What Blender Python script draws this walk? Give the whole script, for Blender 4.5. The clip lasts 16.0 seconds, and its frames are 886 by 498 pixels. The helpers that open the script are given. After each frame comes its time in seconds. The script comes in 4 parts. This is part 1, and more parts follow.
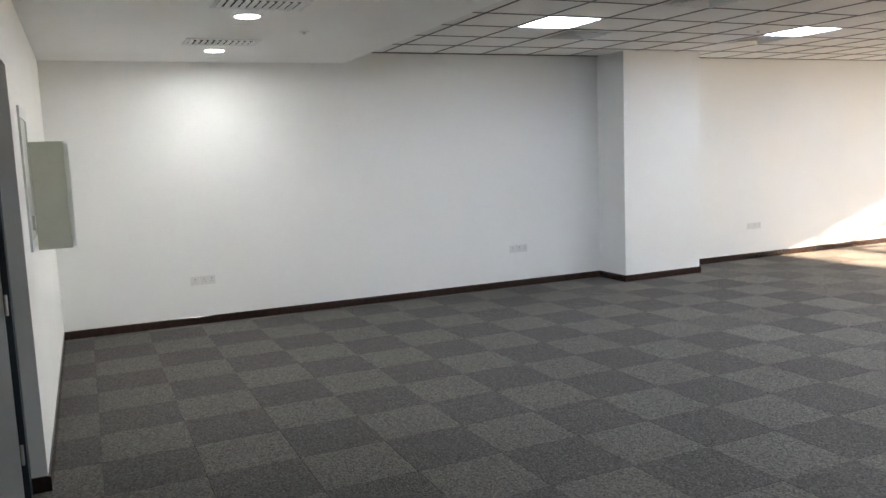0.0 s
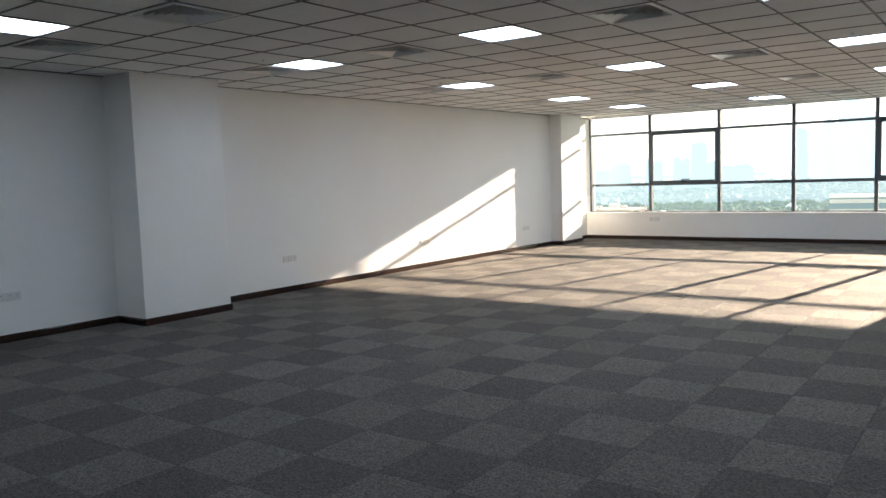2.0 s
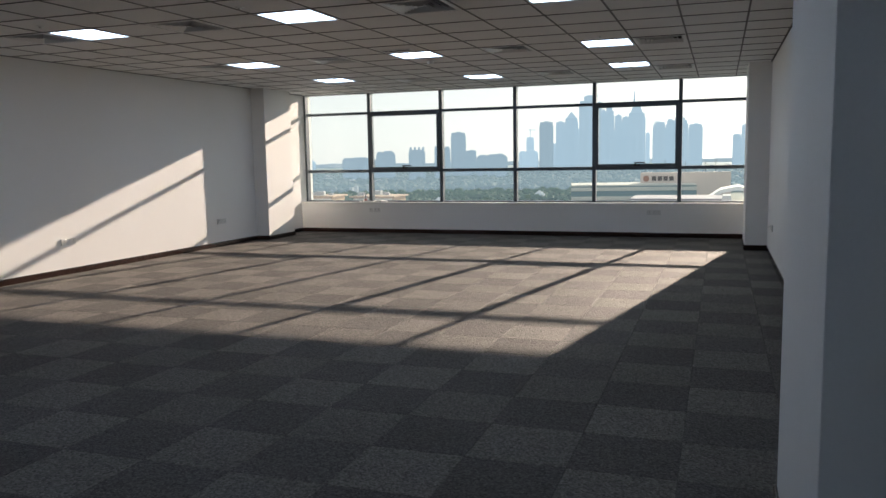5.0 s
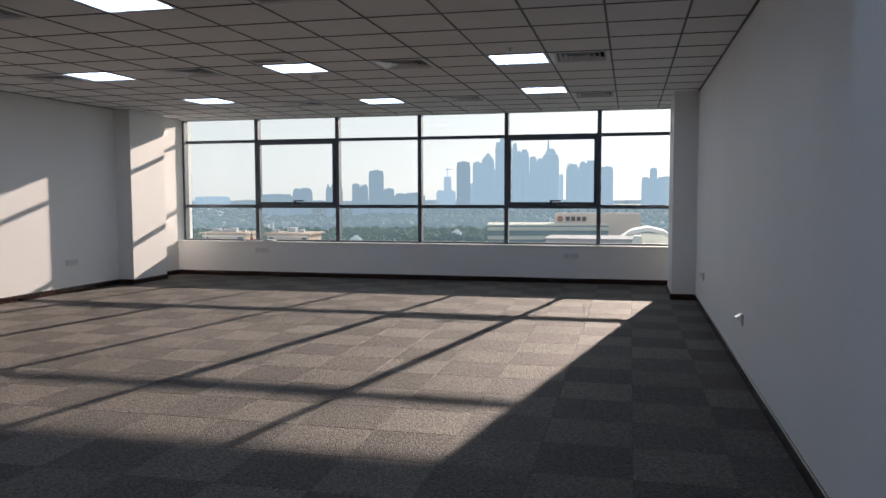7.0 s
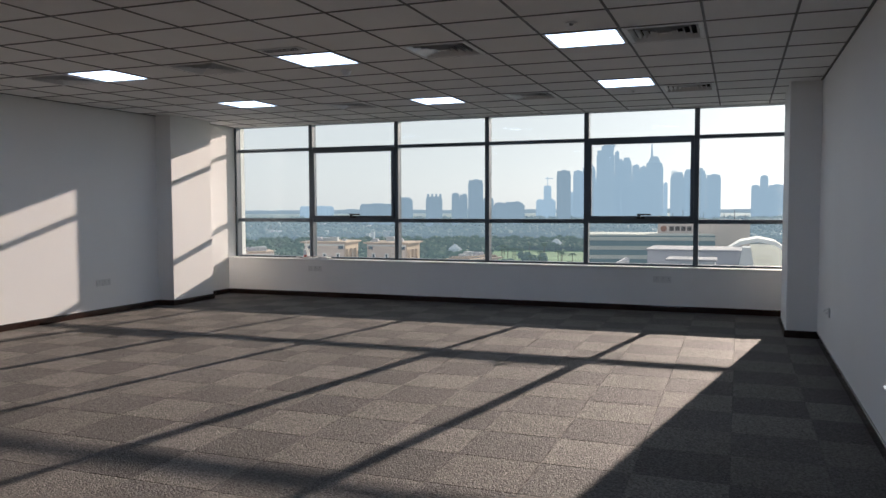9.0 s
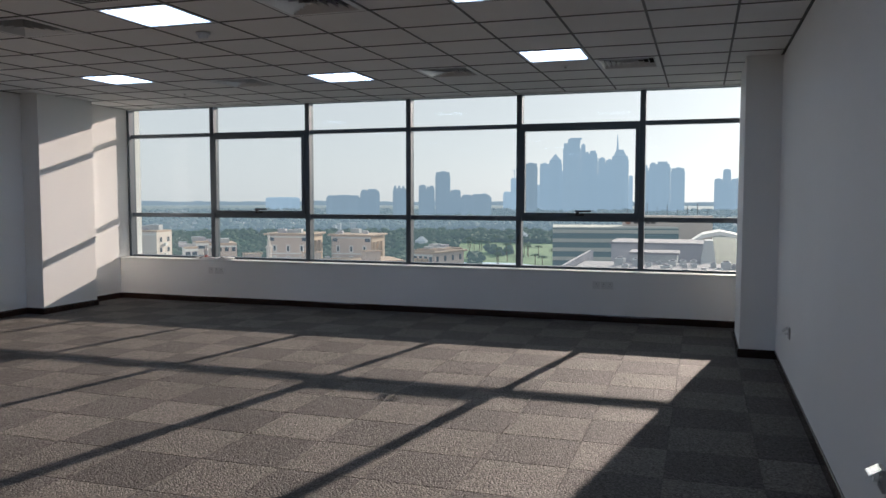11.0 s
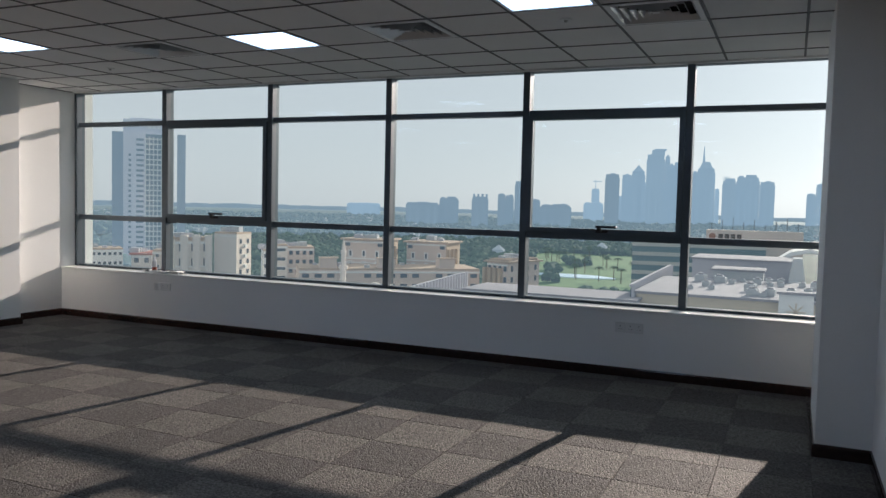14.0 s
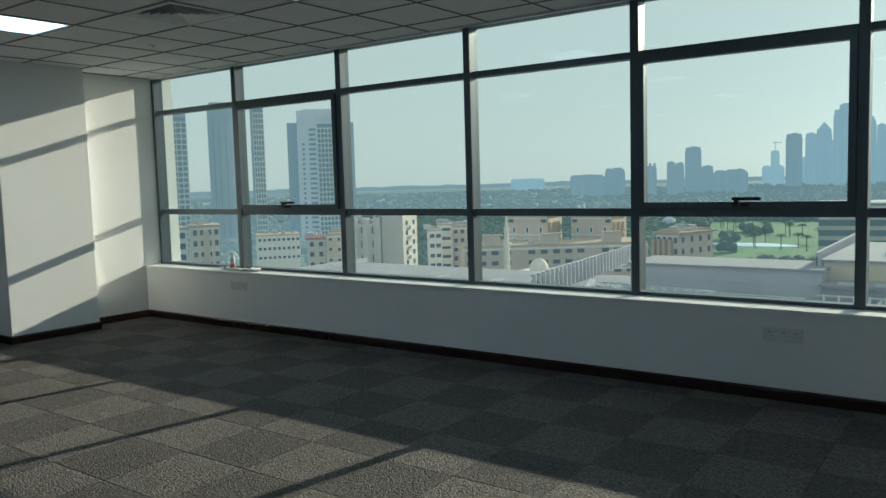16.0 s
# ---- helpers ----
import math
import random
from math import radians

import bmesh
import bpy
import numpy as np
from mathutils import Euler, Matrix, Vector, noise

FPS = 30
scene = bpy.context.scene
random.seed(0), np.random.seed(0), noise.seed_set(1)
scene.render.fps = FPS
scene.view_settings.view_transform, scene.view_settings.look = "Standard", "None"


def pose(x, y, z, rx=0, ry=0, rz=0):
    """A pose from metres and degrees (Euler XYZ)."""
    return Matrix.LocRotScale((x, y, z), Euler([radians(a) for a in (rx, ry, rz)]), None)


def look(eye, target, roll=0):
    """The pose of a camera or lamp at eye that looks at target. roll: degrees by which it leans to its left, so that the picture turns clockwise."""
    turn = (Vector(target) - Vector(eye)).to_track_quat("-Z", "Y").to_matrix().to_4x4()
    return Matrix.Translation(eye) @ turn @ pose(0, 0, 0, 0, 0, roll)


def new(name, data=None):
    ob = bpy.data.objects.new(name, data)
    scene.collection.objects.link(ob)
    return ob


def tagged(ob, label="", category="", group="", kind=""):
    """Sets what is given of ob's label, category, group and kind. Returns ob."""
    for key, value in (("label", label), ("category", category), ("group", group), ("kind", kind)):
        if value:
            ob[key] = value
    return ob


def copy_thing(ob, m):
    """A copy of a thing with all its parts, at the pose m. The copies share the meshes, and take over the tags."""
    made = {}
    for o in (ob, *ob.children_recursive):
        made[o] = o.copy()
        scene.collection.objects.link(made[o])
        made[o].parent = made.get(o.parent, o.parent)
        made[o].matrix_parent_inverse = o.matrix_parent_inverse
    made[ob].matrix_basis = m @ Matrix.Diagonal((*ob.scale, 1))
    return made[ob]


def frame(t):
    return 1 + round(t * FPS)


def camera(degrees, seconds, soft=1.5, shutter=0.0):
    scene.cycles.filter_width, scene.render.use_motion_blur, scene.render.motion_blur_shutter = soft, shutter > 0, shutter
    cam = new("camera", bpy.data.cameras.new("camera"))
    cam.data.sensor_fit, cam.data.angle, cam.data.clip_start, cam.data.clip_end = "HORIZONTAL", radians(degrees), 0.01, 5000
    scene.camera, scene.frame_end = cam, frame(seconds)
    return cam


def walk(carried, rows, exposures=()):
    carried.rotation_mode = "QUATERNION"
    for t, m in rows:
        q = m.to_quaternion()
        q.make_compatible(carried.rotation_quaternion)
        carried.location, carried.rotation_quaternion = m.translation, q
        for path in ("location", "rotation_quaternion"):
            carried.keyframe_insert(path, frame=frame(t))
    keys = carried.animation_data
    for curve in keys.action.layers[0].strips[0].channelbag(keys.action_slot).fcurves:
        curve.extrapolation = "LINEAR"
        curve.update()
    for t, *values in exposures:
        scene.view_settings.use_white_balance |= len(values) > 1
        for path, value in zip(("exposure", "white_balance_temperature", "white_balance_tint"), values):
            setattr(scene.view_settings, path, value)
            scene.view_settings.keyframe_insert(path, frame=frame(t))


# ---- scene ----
cam = camera(58.9, 16.0)
# seconds, eye, target, roll
ROWS = [
    (0.0, (-0.03, 0.095, 1.642), (0.788, 1.904, 1.4), -2.3),
    (0.5, (0.05, 0.025, 1.678), (0.889, 1.827, 1.452), -2.5),
    (1.0, (0.14, 0.045, 1.623), (1.194, 1.732, 1.413), -3.1),
    (1.5, (0.558, 0.02, 1.531), (1.918, 1.476, 1.354), -2.8),
    (2.0, (0.951, 0.072, 1.523), (2.555, 1.253, 1.341), -1.9),
    (2.5, (1.306, 0.037, 1.533), (3.012, 1.069, 1.373), -1.1),
    (3.0, (1.735, 0.026, 1.479), (3.517, 0.922, 1.319), -1.6),
    (3.5, (2.147, 0.016, 1.464), (3.991, 0.774, 1.299), -1.9),
    (4.0, (2.634, -0.011, 1.471), (4.49, 0.709, 1.282), -1.4),
    (6.5, (4.54, 0.306, 1.402), (6.464, 0.816, 1.206), -0.1),
    (7.0, (5.041, 0.284, 1.398), (6.982, 0.746, 1.262), -0.1),
    (7.5, (5.489, 0.295, 1.404), (7.42, 0.806, 1.29), -0.1),
    (8.0, (5.901, 0.319, 1.444), (7.826, 0.847, 1.315), -0.7),
    (8.5, (6.308, 0.26, 1.441), (8.211, 0.863, 1.322), -1.0),
    (9.0, (6.675, 0.23, 1.452), (8.544, 0.934, 1.34), -0.2),
    (9.5, (7.025, 0.206, 1.502), (8.907, 0.874, 1.381), 0.8),
    (10.0, (7.405, 0.168, 1.462), (9.317, 0.743, 1.353), 0.0),
    (12.5, (9.451, 0.011, 1.519), (11.301, 0.753, 1.355), 0.7),
    (13.0, (9.847, -0.002, 1.511), (11.693, 0.752, 1.362), 1.2),
    (13.5, (10.256, -0.078, 1.522), (12.099, 0.688, 1.395), 1.8),
    (14.0, (10.685, -0.089, 1.482), (12.51, 0.722, 1.368), 1.4),
    (14.5, (11.068, 0.02, 1.496), (12.854, 0.907, 1.337), -0.0),
    (15.0, (11.496, -0.011, 1.462), (13.241, 0.956, 1.312), -1.0),
    (15.5, (11.932, -0.05, 1.484), (13.628, 0.998, 1.328), -0.7),
    (16.0, (12.306, 0.001, 1.489), (13.916, 1.174, 1.315), -1.6),
]

# brightness and white balance of the clip's own camera
EXPO = [(0.0, 4.0, 6900, 15), (0.7, 4.0, 6900, 15), (1.5, 3.45, 6700, 14), (2.0, 2.78, 6350, 12), (2.5, 2.5, 6300, 12), (3.2, 2.1, 6250, 13), (4.0, 1.75, 6100, 13),
        (7.0, 1.36, 5780, 17), (10.0, 1.14, 5650, 16), (13.7, 0.96, 5500, 16), (14.0, 0.94, 5480, 14), (14.5, 0.90, 5420, -3), (14.9, 0.92, 5750, -5), (15.6, 0.92, 5600, -10), (16.0, 0.91, 5300, -6)]
walk(cam, [(t, look(eye, target, roll)) for t, eye, target, roll in ROWS], EXPO)

# ---- world and sun ----
SUN = Vector((1.0, -0.19, 0.306)).normalized()
world = bpy.data.worlds.new("world")
scene.world = world
world.use_nodes = True
wn = world.node_tree.nodes
sky = wn.new("ShaderNodeTexSky")
sky.sky_type, sky.sun_disc = "NISHITA", False
sky.sun_elevation = math.asin(SUN.z)
sky.sun_rotation = math.atan2(SUN.x, SUN.y)
sky.air_density, sky.dust_density, sky.ozone_density = 1.0, 1.2, 1.5
wn["Background"].inputs["Strength"].default_value = 0.008
pale = wn.new("ShaderNodeHueSaturation")
pale.inputs["Saturation"].default_value = 0.5
world.node_tree.links.new(sky.outputs[0], pale.inputs["Color"])
world.node_tree.links.new(pale.outputs[0], wn["Background"].inputs["Color"])
# even dusty haze all round the sky
veil, both = wn.new("ShaderNodeBackground"), wn.new("ShaderNodeAddShader")
veil.inputs["Color"].default_value, veil.inputs["Strength"].default_value = (1.0, 0.935, 0.82, 1), 0.345
world.node_tree.links.new(wn["Background"].outputs[0], both.inputs[0])
world.node_tree.links.new(veil.outputs[0], both.inputs[1])
world.node_tree.links.new(both.outputs[0], wn["World Output"].inputs["Surface"])
sun = new("sun", bpy.data.lights.new("sun", "SUN"))
sun.data.energy, sun.data.angle, sun.data.color = 4.2, radians(0.6), (1.0, 0.79, 0.57)
sun.matrix_world = look(SUN * 50, (0, 0, 0))


# ---- materials ----
def material(name, colour, rough=0.6, metal=0.0, grain=0.0, scale=40.0, blotch=0.0, blotch_scale=1.2, bump=0.0, spec=0.5,
             piece=0.0, glow=0.0, glow_colour=None):
    """A principled material with variation at two scales, fine relief and variation from piece to piece."""
    m = bpy.data.materials.new(name)
    m.use_nodes = True
    n, ln = m.node_tree.nodes, m.node_tree.links
    b = n["Principled BSDF"]
    b.inputs["Roughness"].default_value, b.inputs["Metallic"].default_value = rough, metal
    b.inputs["Specular IOR Level"].default_value = spec
    co = n.new("ShaderNodeNewGeometry").outputs["Position"]
    value = None

    def add(socket, amount):
        nonlocal value
        mr = n.new("ShaderNodeMapRange")
        mr.inputs["From Min"].default_value, mr.inputs["From Max"].default_value = 0.25, 0.75
        mr.inputs["To Min"].default_value, mr.inputs["To Max"].default_value = 1 - amount, 1 + amount
        ln.new(socket, mr.inputs["Value"])
        if value is None:
            value = mr.outputs[0]
        else:
            mu = n.new("ShaderNodeMath")
            mu.operation = "MULTIPLY"
            ln.new(value, mu.inputs[0])
            ln.new(mr.outputs[0], mu.inputs[1])
            value = mu.outputs[0]

    fine = n.new("ShaderNodeTexNoise")
    fine.inputs["Scale"].default_value, fine.inputs["Detail"].default_value = scale, 3
    ln.new(co, fine.inputs["Vector"])
    if grain:
        add(fine.outputs["Fac"], grain)
    if blotch:
        big = n.new("ShaderNodeTexNoise")
        big.inputs["Scale"].default_value, big.inputs["Detail"].default_value = blotch_scale, 4
        ln.new(co, big.inputs["Vector"])
        add(big.outputs["Fac"], blotch)
    if piece:
        add(n.new("ShaderNodeObjectInfo").outputs["Random"], piece)
    if value is not None:
        mix = n.new("ShaderNodeVectorMath")
        mix.operation = "SCALE"
        mix.inputs[0].default_value = colour
        ln.new(value, mix.inputs["Scale"])
        ln.new(mix.outputs[0], b.inputs["Base Color"])
    else:
        b.inputs["Base Color"].default_value = (*colour, 1)
    if bump:
        bp = n.new("ShaderNodeBump")
        bp.inputs["Strength"].default_value, bp.inputs["Distance"].default_value = bump, 0.01
        ln.new(fine.outputs["Fac"], bp.inputs["Height"])
        ln.new(bp.outputs[0], b.inputs["Normal"])
    if glow:
        b.inputs["Emission Color"].default_value = (*(glow_colour or colour), 1)
        b.inputs["Emission Strength"].default_value = glow
    return m


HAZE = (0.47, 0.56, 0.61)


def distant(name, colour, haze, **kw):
    """A material for far things, with HAZE emission put in to imitate lit air."""
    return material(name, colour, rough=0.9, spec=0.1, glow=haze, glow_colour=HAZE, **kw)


def emitter(name, colour, strength):
    m = material(name, (0.8, 0.8, 0.8), glow=strength, glow_colour=colour)
    return m


M_WALL = material("wall_paint", (0.84, 0.84, 0.82), rough=0.62, grain=0.012, scale=90, blotch=0.025, blotch_scale=0.9, bump=0.06, spec=0.35)
M_GYPSUM = material("gypsum_paint", (0.88, 0.88, 0.87), rough=0.75, grain=0.01, scale=60, blotch=0.02, bump=0.04, spec=0.3)
M_TILE = material("mineral_tile", (0.78, 0.78, 0.77), rough=0.9, grain=0.05, scale=160, blotch=0.03, blotch_scale=2.0, bump=0.25, spec=0.2)
# near-black bars: the shadow gaps round the tiles are put into this colour
M_TBAR = material("bar_gap_shade", (0.06, 0.06, 0.06), rough=0.5, grain=0.03)
M_SKIRT = material("dark_stained_wood", (0.032, 0.017, 0.013), rough=0.14, grain=0.25, scale=30, blotch=0.2, bump=0.05)
M_FRAME = material("grey_aluminium", (0.10, 0.125, 0.145), rough=0.38, metal=0.35, grain=0.04, scale=50, blotch=0.05)
M_HANDLE = material("black_metal", (0.02, 0.02, 0.022), rough=0.35, metal=0.3, grain=0.05)
M_SILL = material("white_sill", (0.82, 0.82, 0.80), rough=0.35, grain=0.02, blotch=0.05, blotch_scale=3)
M_PLASTIC = material("white_plastic", (0.70, 0.70, 0.68), rough=0.3, grain=0.01)
M_SLOT = material("socket_slot", (0.26, 0.26, 0.26), rough=0.5)
M_METALW = material("white_coated_metal", (0.72, 0.73, 0.72), rough=0.4, grain=0.02, blotch=0.03)
M_BLADE = material("grey_coated_blade", (0.62, 0.63, 0.63), rough=0.33, metal=0.5, grain=0.03)
# near-black fill that stands in for shade in vents, slots and ceiling void
M_DARKIN = material("opening_shade", (0.03, 0.03, 0.032), rough=0.9, grain=0.1)
M_CREAM = material("cream_steel", (0.62, 0.63, 0.55), rough=0.45, grain=0.02, blotch=0.04, blotch_scale=4)
M_STEEL = material("brushed_steel", (0.55, 0.55, 0.54), rough=0.3, metal=0.9, grain=0.05)
M_CHROME = material("chrome", (0.80, 0.80, 0.80), rough=0.12, metal=1.0, grain=0.02)
M_BLACKDOOR = material("black_door_edge", (0.02, 0.03, 0.04), rough=0.4, grain=0.1)
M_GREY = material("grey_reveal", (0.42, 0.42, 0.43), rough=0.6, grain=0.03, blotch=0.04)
M_PAPER = material("paper", (0.85, 0.85, 0.84), rough=0.7, grain=0.02)
M_SLAB = material("concrete_slab", (0.35, 0.34, 0.33), rough=0.9, grain=0.1, blotch=0.1)
M_PANEL = emitter("light_panel", (0.66, 0.82, 1.0), 2.1)
M_DOWN = emitter("downlight_disc", (0.90, 0.97, 1.0), 17.0)


def carpet(name, colour, gloss):
    """Loop pile carpet: each loop has its own tone, loops stand in relief, and each tile has a tone of its own."""
    m = material(name, colour, rough=0.75, grain=0.35, scale=60, blotch=0.12, blotch_scale=0.7, piece=0.09, spec=gloss)
    n, ln = m.node_tree.nodes, m.node_tree.links
    b = n["Principled BSDF"]
    old = b.inputs["Base Color"].links[0].from_socket
    loops = n.new("ShaderNodeTexVoronoi")
    loops.inputs["Scale"].default_value = 100
    ln.new(n.new("ShaderNodeNewGeometry").outputs["Position"], loops.inputs["Vector"])
    tone, hit = n.new("ShaderNodeMapRange"), n.new("ShaderNodeVectorMath")
    tone.inputs["To Min"].default_value, tone.inputs["To Max"].default_value = 0.40, 1.60
    hit.operation = "SCALE"
    ln.new(loops.outputs["Color"], tone.inputs["Value"])
    ln.new(old, hit.inputs[0])
    ln.new(tone.outputs[0], hit.inputs["Scale"])
    ln.new(hit.outputs[0], b.inputs["Base Color"])
    bp = n.new("ShaderNodeBump")
    bp.inputs["Strength"].default_value, bp.inputs["Distance"].default_value = 0.9, 0.006
    bp.invert = True
    ln.new(loops.outputs["Distance"], bp.inputs["Height"])
    ln.new(bp.outputs[0], b.inputs["Normal"])
    return m


# one carpet in two tones: how light catches turned pile is put into colour
M_CARPET_A = carpet("carpet_pile_lit", (0.134, 0.122, 0.109), 0.24)
M_CARPET_B = carpet("carpet_pile_shaded", (0.094, 0.087, 0.080), 0.2)
M_BACKING = material("carpet_backing", (0.03, 0.03, 0.03), rough=0.95, grain=0.2)

M_GLASS = bpy.data.materials.new("window_glass")
M_GLASS.use_nodes = True
gn, gl = M_GLASS.node_tree.nodes, M_GLASS.node_tree.links
gn.remove(gn["Principled BSDF"])
tr, gs, fr, mx = (gn.new("ShaderNodeBsdfTransparent"), gn.new("ShaderNodeBsdfGlossy"), gn.new("ShaderNodeLayerWeight"), gn.new("ShaderNodeMixShader"))
tr.inputs["Color"].default_value = (0.90, 0.94, 0.93, 1)
gs.inputs["Roughness"].default_value = 0.02
fr.inputs["Blend"].default_value = 0.5
pw, ad = gn.new("ShaderNodeMath"), gn.new("ShaderNodeMath")
pw.operation, ad.operation = "POWER", "MULTIPLY_ADD"
pw.inputs[1].default_value, ad.inputs[1].default_value, ad.inputs[2].default_value = 4.0, 0.45, 0.012
gl.new(fr.outputs["Facing"], pw.inputs[0])
gl.new(pw.outputs[0], ad.inputs[0])
gl.new(ad.outputs[0], mx.inputs[0])
gl.new(tr.outputs[0], mx.inputs[1])
gl.new(gs.outputs[0], mx.inputs[2])
gl.new(mx.outputs[0], gn["Material Output"].inputs["Surface"])


# ---- mesh helpers ----
def box(bm, x0, x1, y0, y1, z0, z1, m=None):
    vs = [bm.verts.new((x, y, z)) for x in (x0, x1) for y in (y0, y1) for z in (z0, z1)]
    fs = [bm.faces.new([vs[i] for i in q]) for q in ((0, 1, 3, 2), (4, 6, 7, 5), (0, 4, 5, 1), (2, 3, 7, 6), (0, 2, 6, 4), (1, 5, 7, 3))]
    if m is not None:
        bmesh.ops.transform(bm, matrix=m, verts=vs)
    return vs, fs


def bevelled(x0, x1, y0, y1, z0, z1, r=0.004, seg=2):
    bm = bmesh.new()
    box(bm, x0, x1, y0, y1, z0, z1)
    bmesh.ops.bevel(bm, geom=bm.edges[:], offset=r, segments=seg, affect="EDGES", profile=0.6)
    return bm


def prism(bm, ring, z0, z1, top=1.0, turn=0.0):
    """A closed prism on a ring of (x, y), its top scaled about its middle."""
    cx, cy = sum(p[0] for p in ring) / len(ring), sum(p[1] for p in ring) / len(ring)
    a = [bm.verts.new((x, y, z0)) for x, y in ring]
    b = [bm.verts.new((cx + (x - cx) * top, cy + (y - cy) * top, z1)) for x, y in ring]
    k = len(ring)
    for i in range(k):
        bm.faces.new((a[i], a[(i + 1) % k], b[(i + 1) % k], b[i]))
    bm.faces.new(a[::-1])
    bm.faces.new(b)


def circle(cx, cy, r, k=16):
    return [(cx + r * math.cos(2 * math.pi * i / k), cy + r * math.sin(2 * math.pi * i / k)) for i in range(k)]


def mesh_of(name, bm, mats, smooth=False):
    bmesh.ops.recalc_face_normals(bm, faces=bm.faces[:])
    me = bpy.data.meshes.new(name)
    bm.to_mesh(me)
    bm.free()
    for m in mats if isinstance(mats, (list, tuple)) else [mats]:
        me.materials.append(m)
    if smooth:
        me.polygons.foreach_set("use_smooth", [True] * len(me.polygons))
    return me


def part(name, bm, mat, parent=None, label="", smooth=False):
    ob = new(name, mesh_of(name, bm, mat, smooth))
    if parent is not None:
        ob.parent = parent
    if label:
        ob["label"] = label
    return ob


def piece(name, me, parent, loc, rz=0.0):
    ob = new(name, me)
    ob.parent = parent
    ob.location, ob.rotation_euler = loc, (0, 0, rz)
    return ob


def thing(name, m, label, category, group="", kind=""):
    ob = new(name)
    ob.matrix_world = m
    return tagged(ob, label, category, group, kind)


def boxes(*bs):
    bm = bmesh.new()
    for b in bs:
        box(bm, *b)
    return bm


# ---- the room ----
XW, XE, YS, YN = -0.325, 17.63, -0.58, 8.40
CEIL, GYP, XG = 2.757, 2.64, 2.62
XGL = 17.90
SILL = 0.60


def north(x):
    """The long wall stands very slightly off square."""
    return 8.37 - 0.0115 * x


floor = tagged(part("floor", boxes((-3.2, 18.0, -1.0, 8.6, -0.30, -0.010)), [M_BACKING]),
               "concrete floor slab under grey carpet tiles", "floor", kind="structure")


def wall(name, bm, label, mat=M_WALL):
    return tagged(part(name, bm, mat), label, "wall", kind="structure")


bm = bmesh.new()
prism(bm, [(-0.6, north(-0.6)), (18.1, north(18.1)), (18.1, 8.6), (-0.6, 8.6)], -0.01, 3.0)
wall("wall_north", bm, "long white painted wall with dark skirting")
wall("wall_south", boxes((-3.2, 18.1, YS - 0.2, YS, -0.01, 3.0)), "white painted side wall running to the windows")
wall("wall_west", boxes((-0.50, XW, 4.48, YN, -0.01, 3.0), (-0.50, XW, 2.0, 4.48, 2.15, 3.0), (-0.50, XW, 2.0, 2.3, -0.01, 2.15)),
     "white painted end wall with a doorway and a distribution board")
wall("wall_entry", boxes((-3.4, -3.2, -0.8, 2.2, -0.01, 3.0), (-3.2, -0.5, 2.0, 2.2, -0.01, 3.0)), "plain white wall of the entrance recess")
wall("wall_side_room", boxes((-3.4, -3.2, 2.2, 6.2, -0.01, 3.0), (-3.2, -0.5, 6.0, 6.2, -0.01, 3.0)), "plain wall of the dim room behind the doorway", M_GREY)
wall("wall_east", boxes((XE, 17.98, YS - 0.2, YN, -0.01, SILL - 0.02), (XGL - 0.1, 18.1, YS - 0.2, YN, CEIL + 0.021, 3.2)),
     "low white parapet wall under the ribbon window")


def pilaster(name, x0, x1, y0, y1, label):
    bm = bevelled(x0, x1, y0, y1, -0.01, 2.9, 0.006)
    return tagged(part(name, bm, M_WALL), label, "column", kind="structure")


pilaster("pillar_north_1", 5.87, 7.03, 7.78, YN + 0.05, "white plastered square column standing proud of the long wall")
pilaster("pillar_north_2", 15.95, 16.87, 7.92, YN + 0.05, "white plastered column beside the windows in low sun")
pilaster("pillar_south_1", 5.52, 6.80, YS - 0.05, -0.15, "white plastered column in shade on the side wall")
pilaster("pillar_south_2", 15.93, 17.0, YS - 0.05, -0.27, "white plastered column in shade beside the windows")


# skirting boards with a moulded top
def skirting(x0, y0, x1, y1, nx, ny):
    """A board from one point to the other, standing out from the wall along (nx, ny)."""
    bm = bmesh.new()
    prof = [(0.0, 0.0), (0.014, 0.0), (0.014, 0.064), (0.0125, 0.070), (0.010, 0.0745), (0.007, 0.078), (0.0, 0.079)]
    a = [bm.verts.new((x0 + nx * d, y0 + ny * d, z)) for d, z in prof]
    b = [bm.verts.new((x1 + nx * d, y1 + ny * d, z)) for d, z in prof]
    k = len(prof)
    for i in range(k):
        bm.faces.new((a[i], a[(i + 1) % k], b[(i + 1) % k], b[i]))
    bm.faces.new(a)
    bm.faces.new(b)
    return tagged(part("baseboard", bm, M_SKIRT), "dark brown stained wooden skirting board", "baseboard", kind="structure")


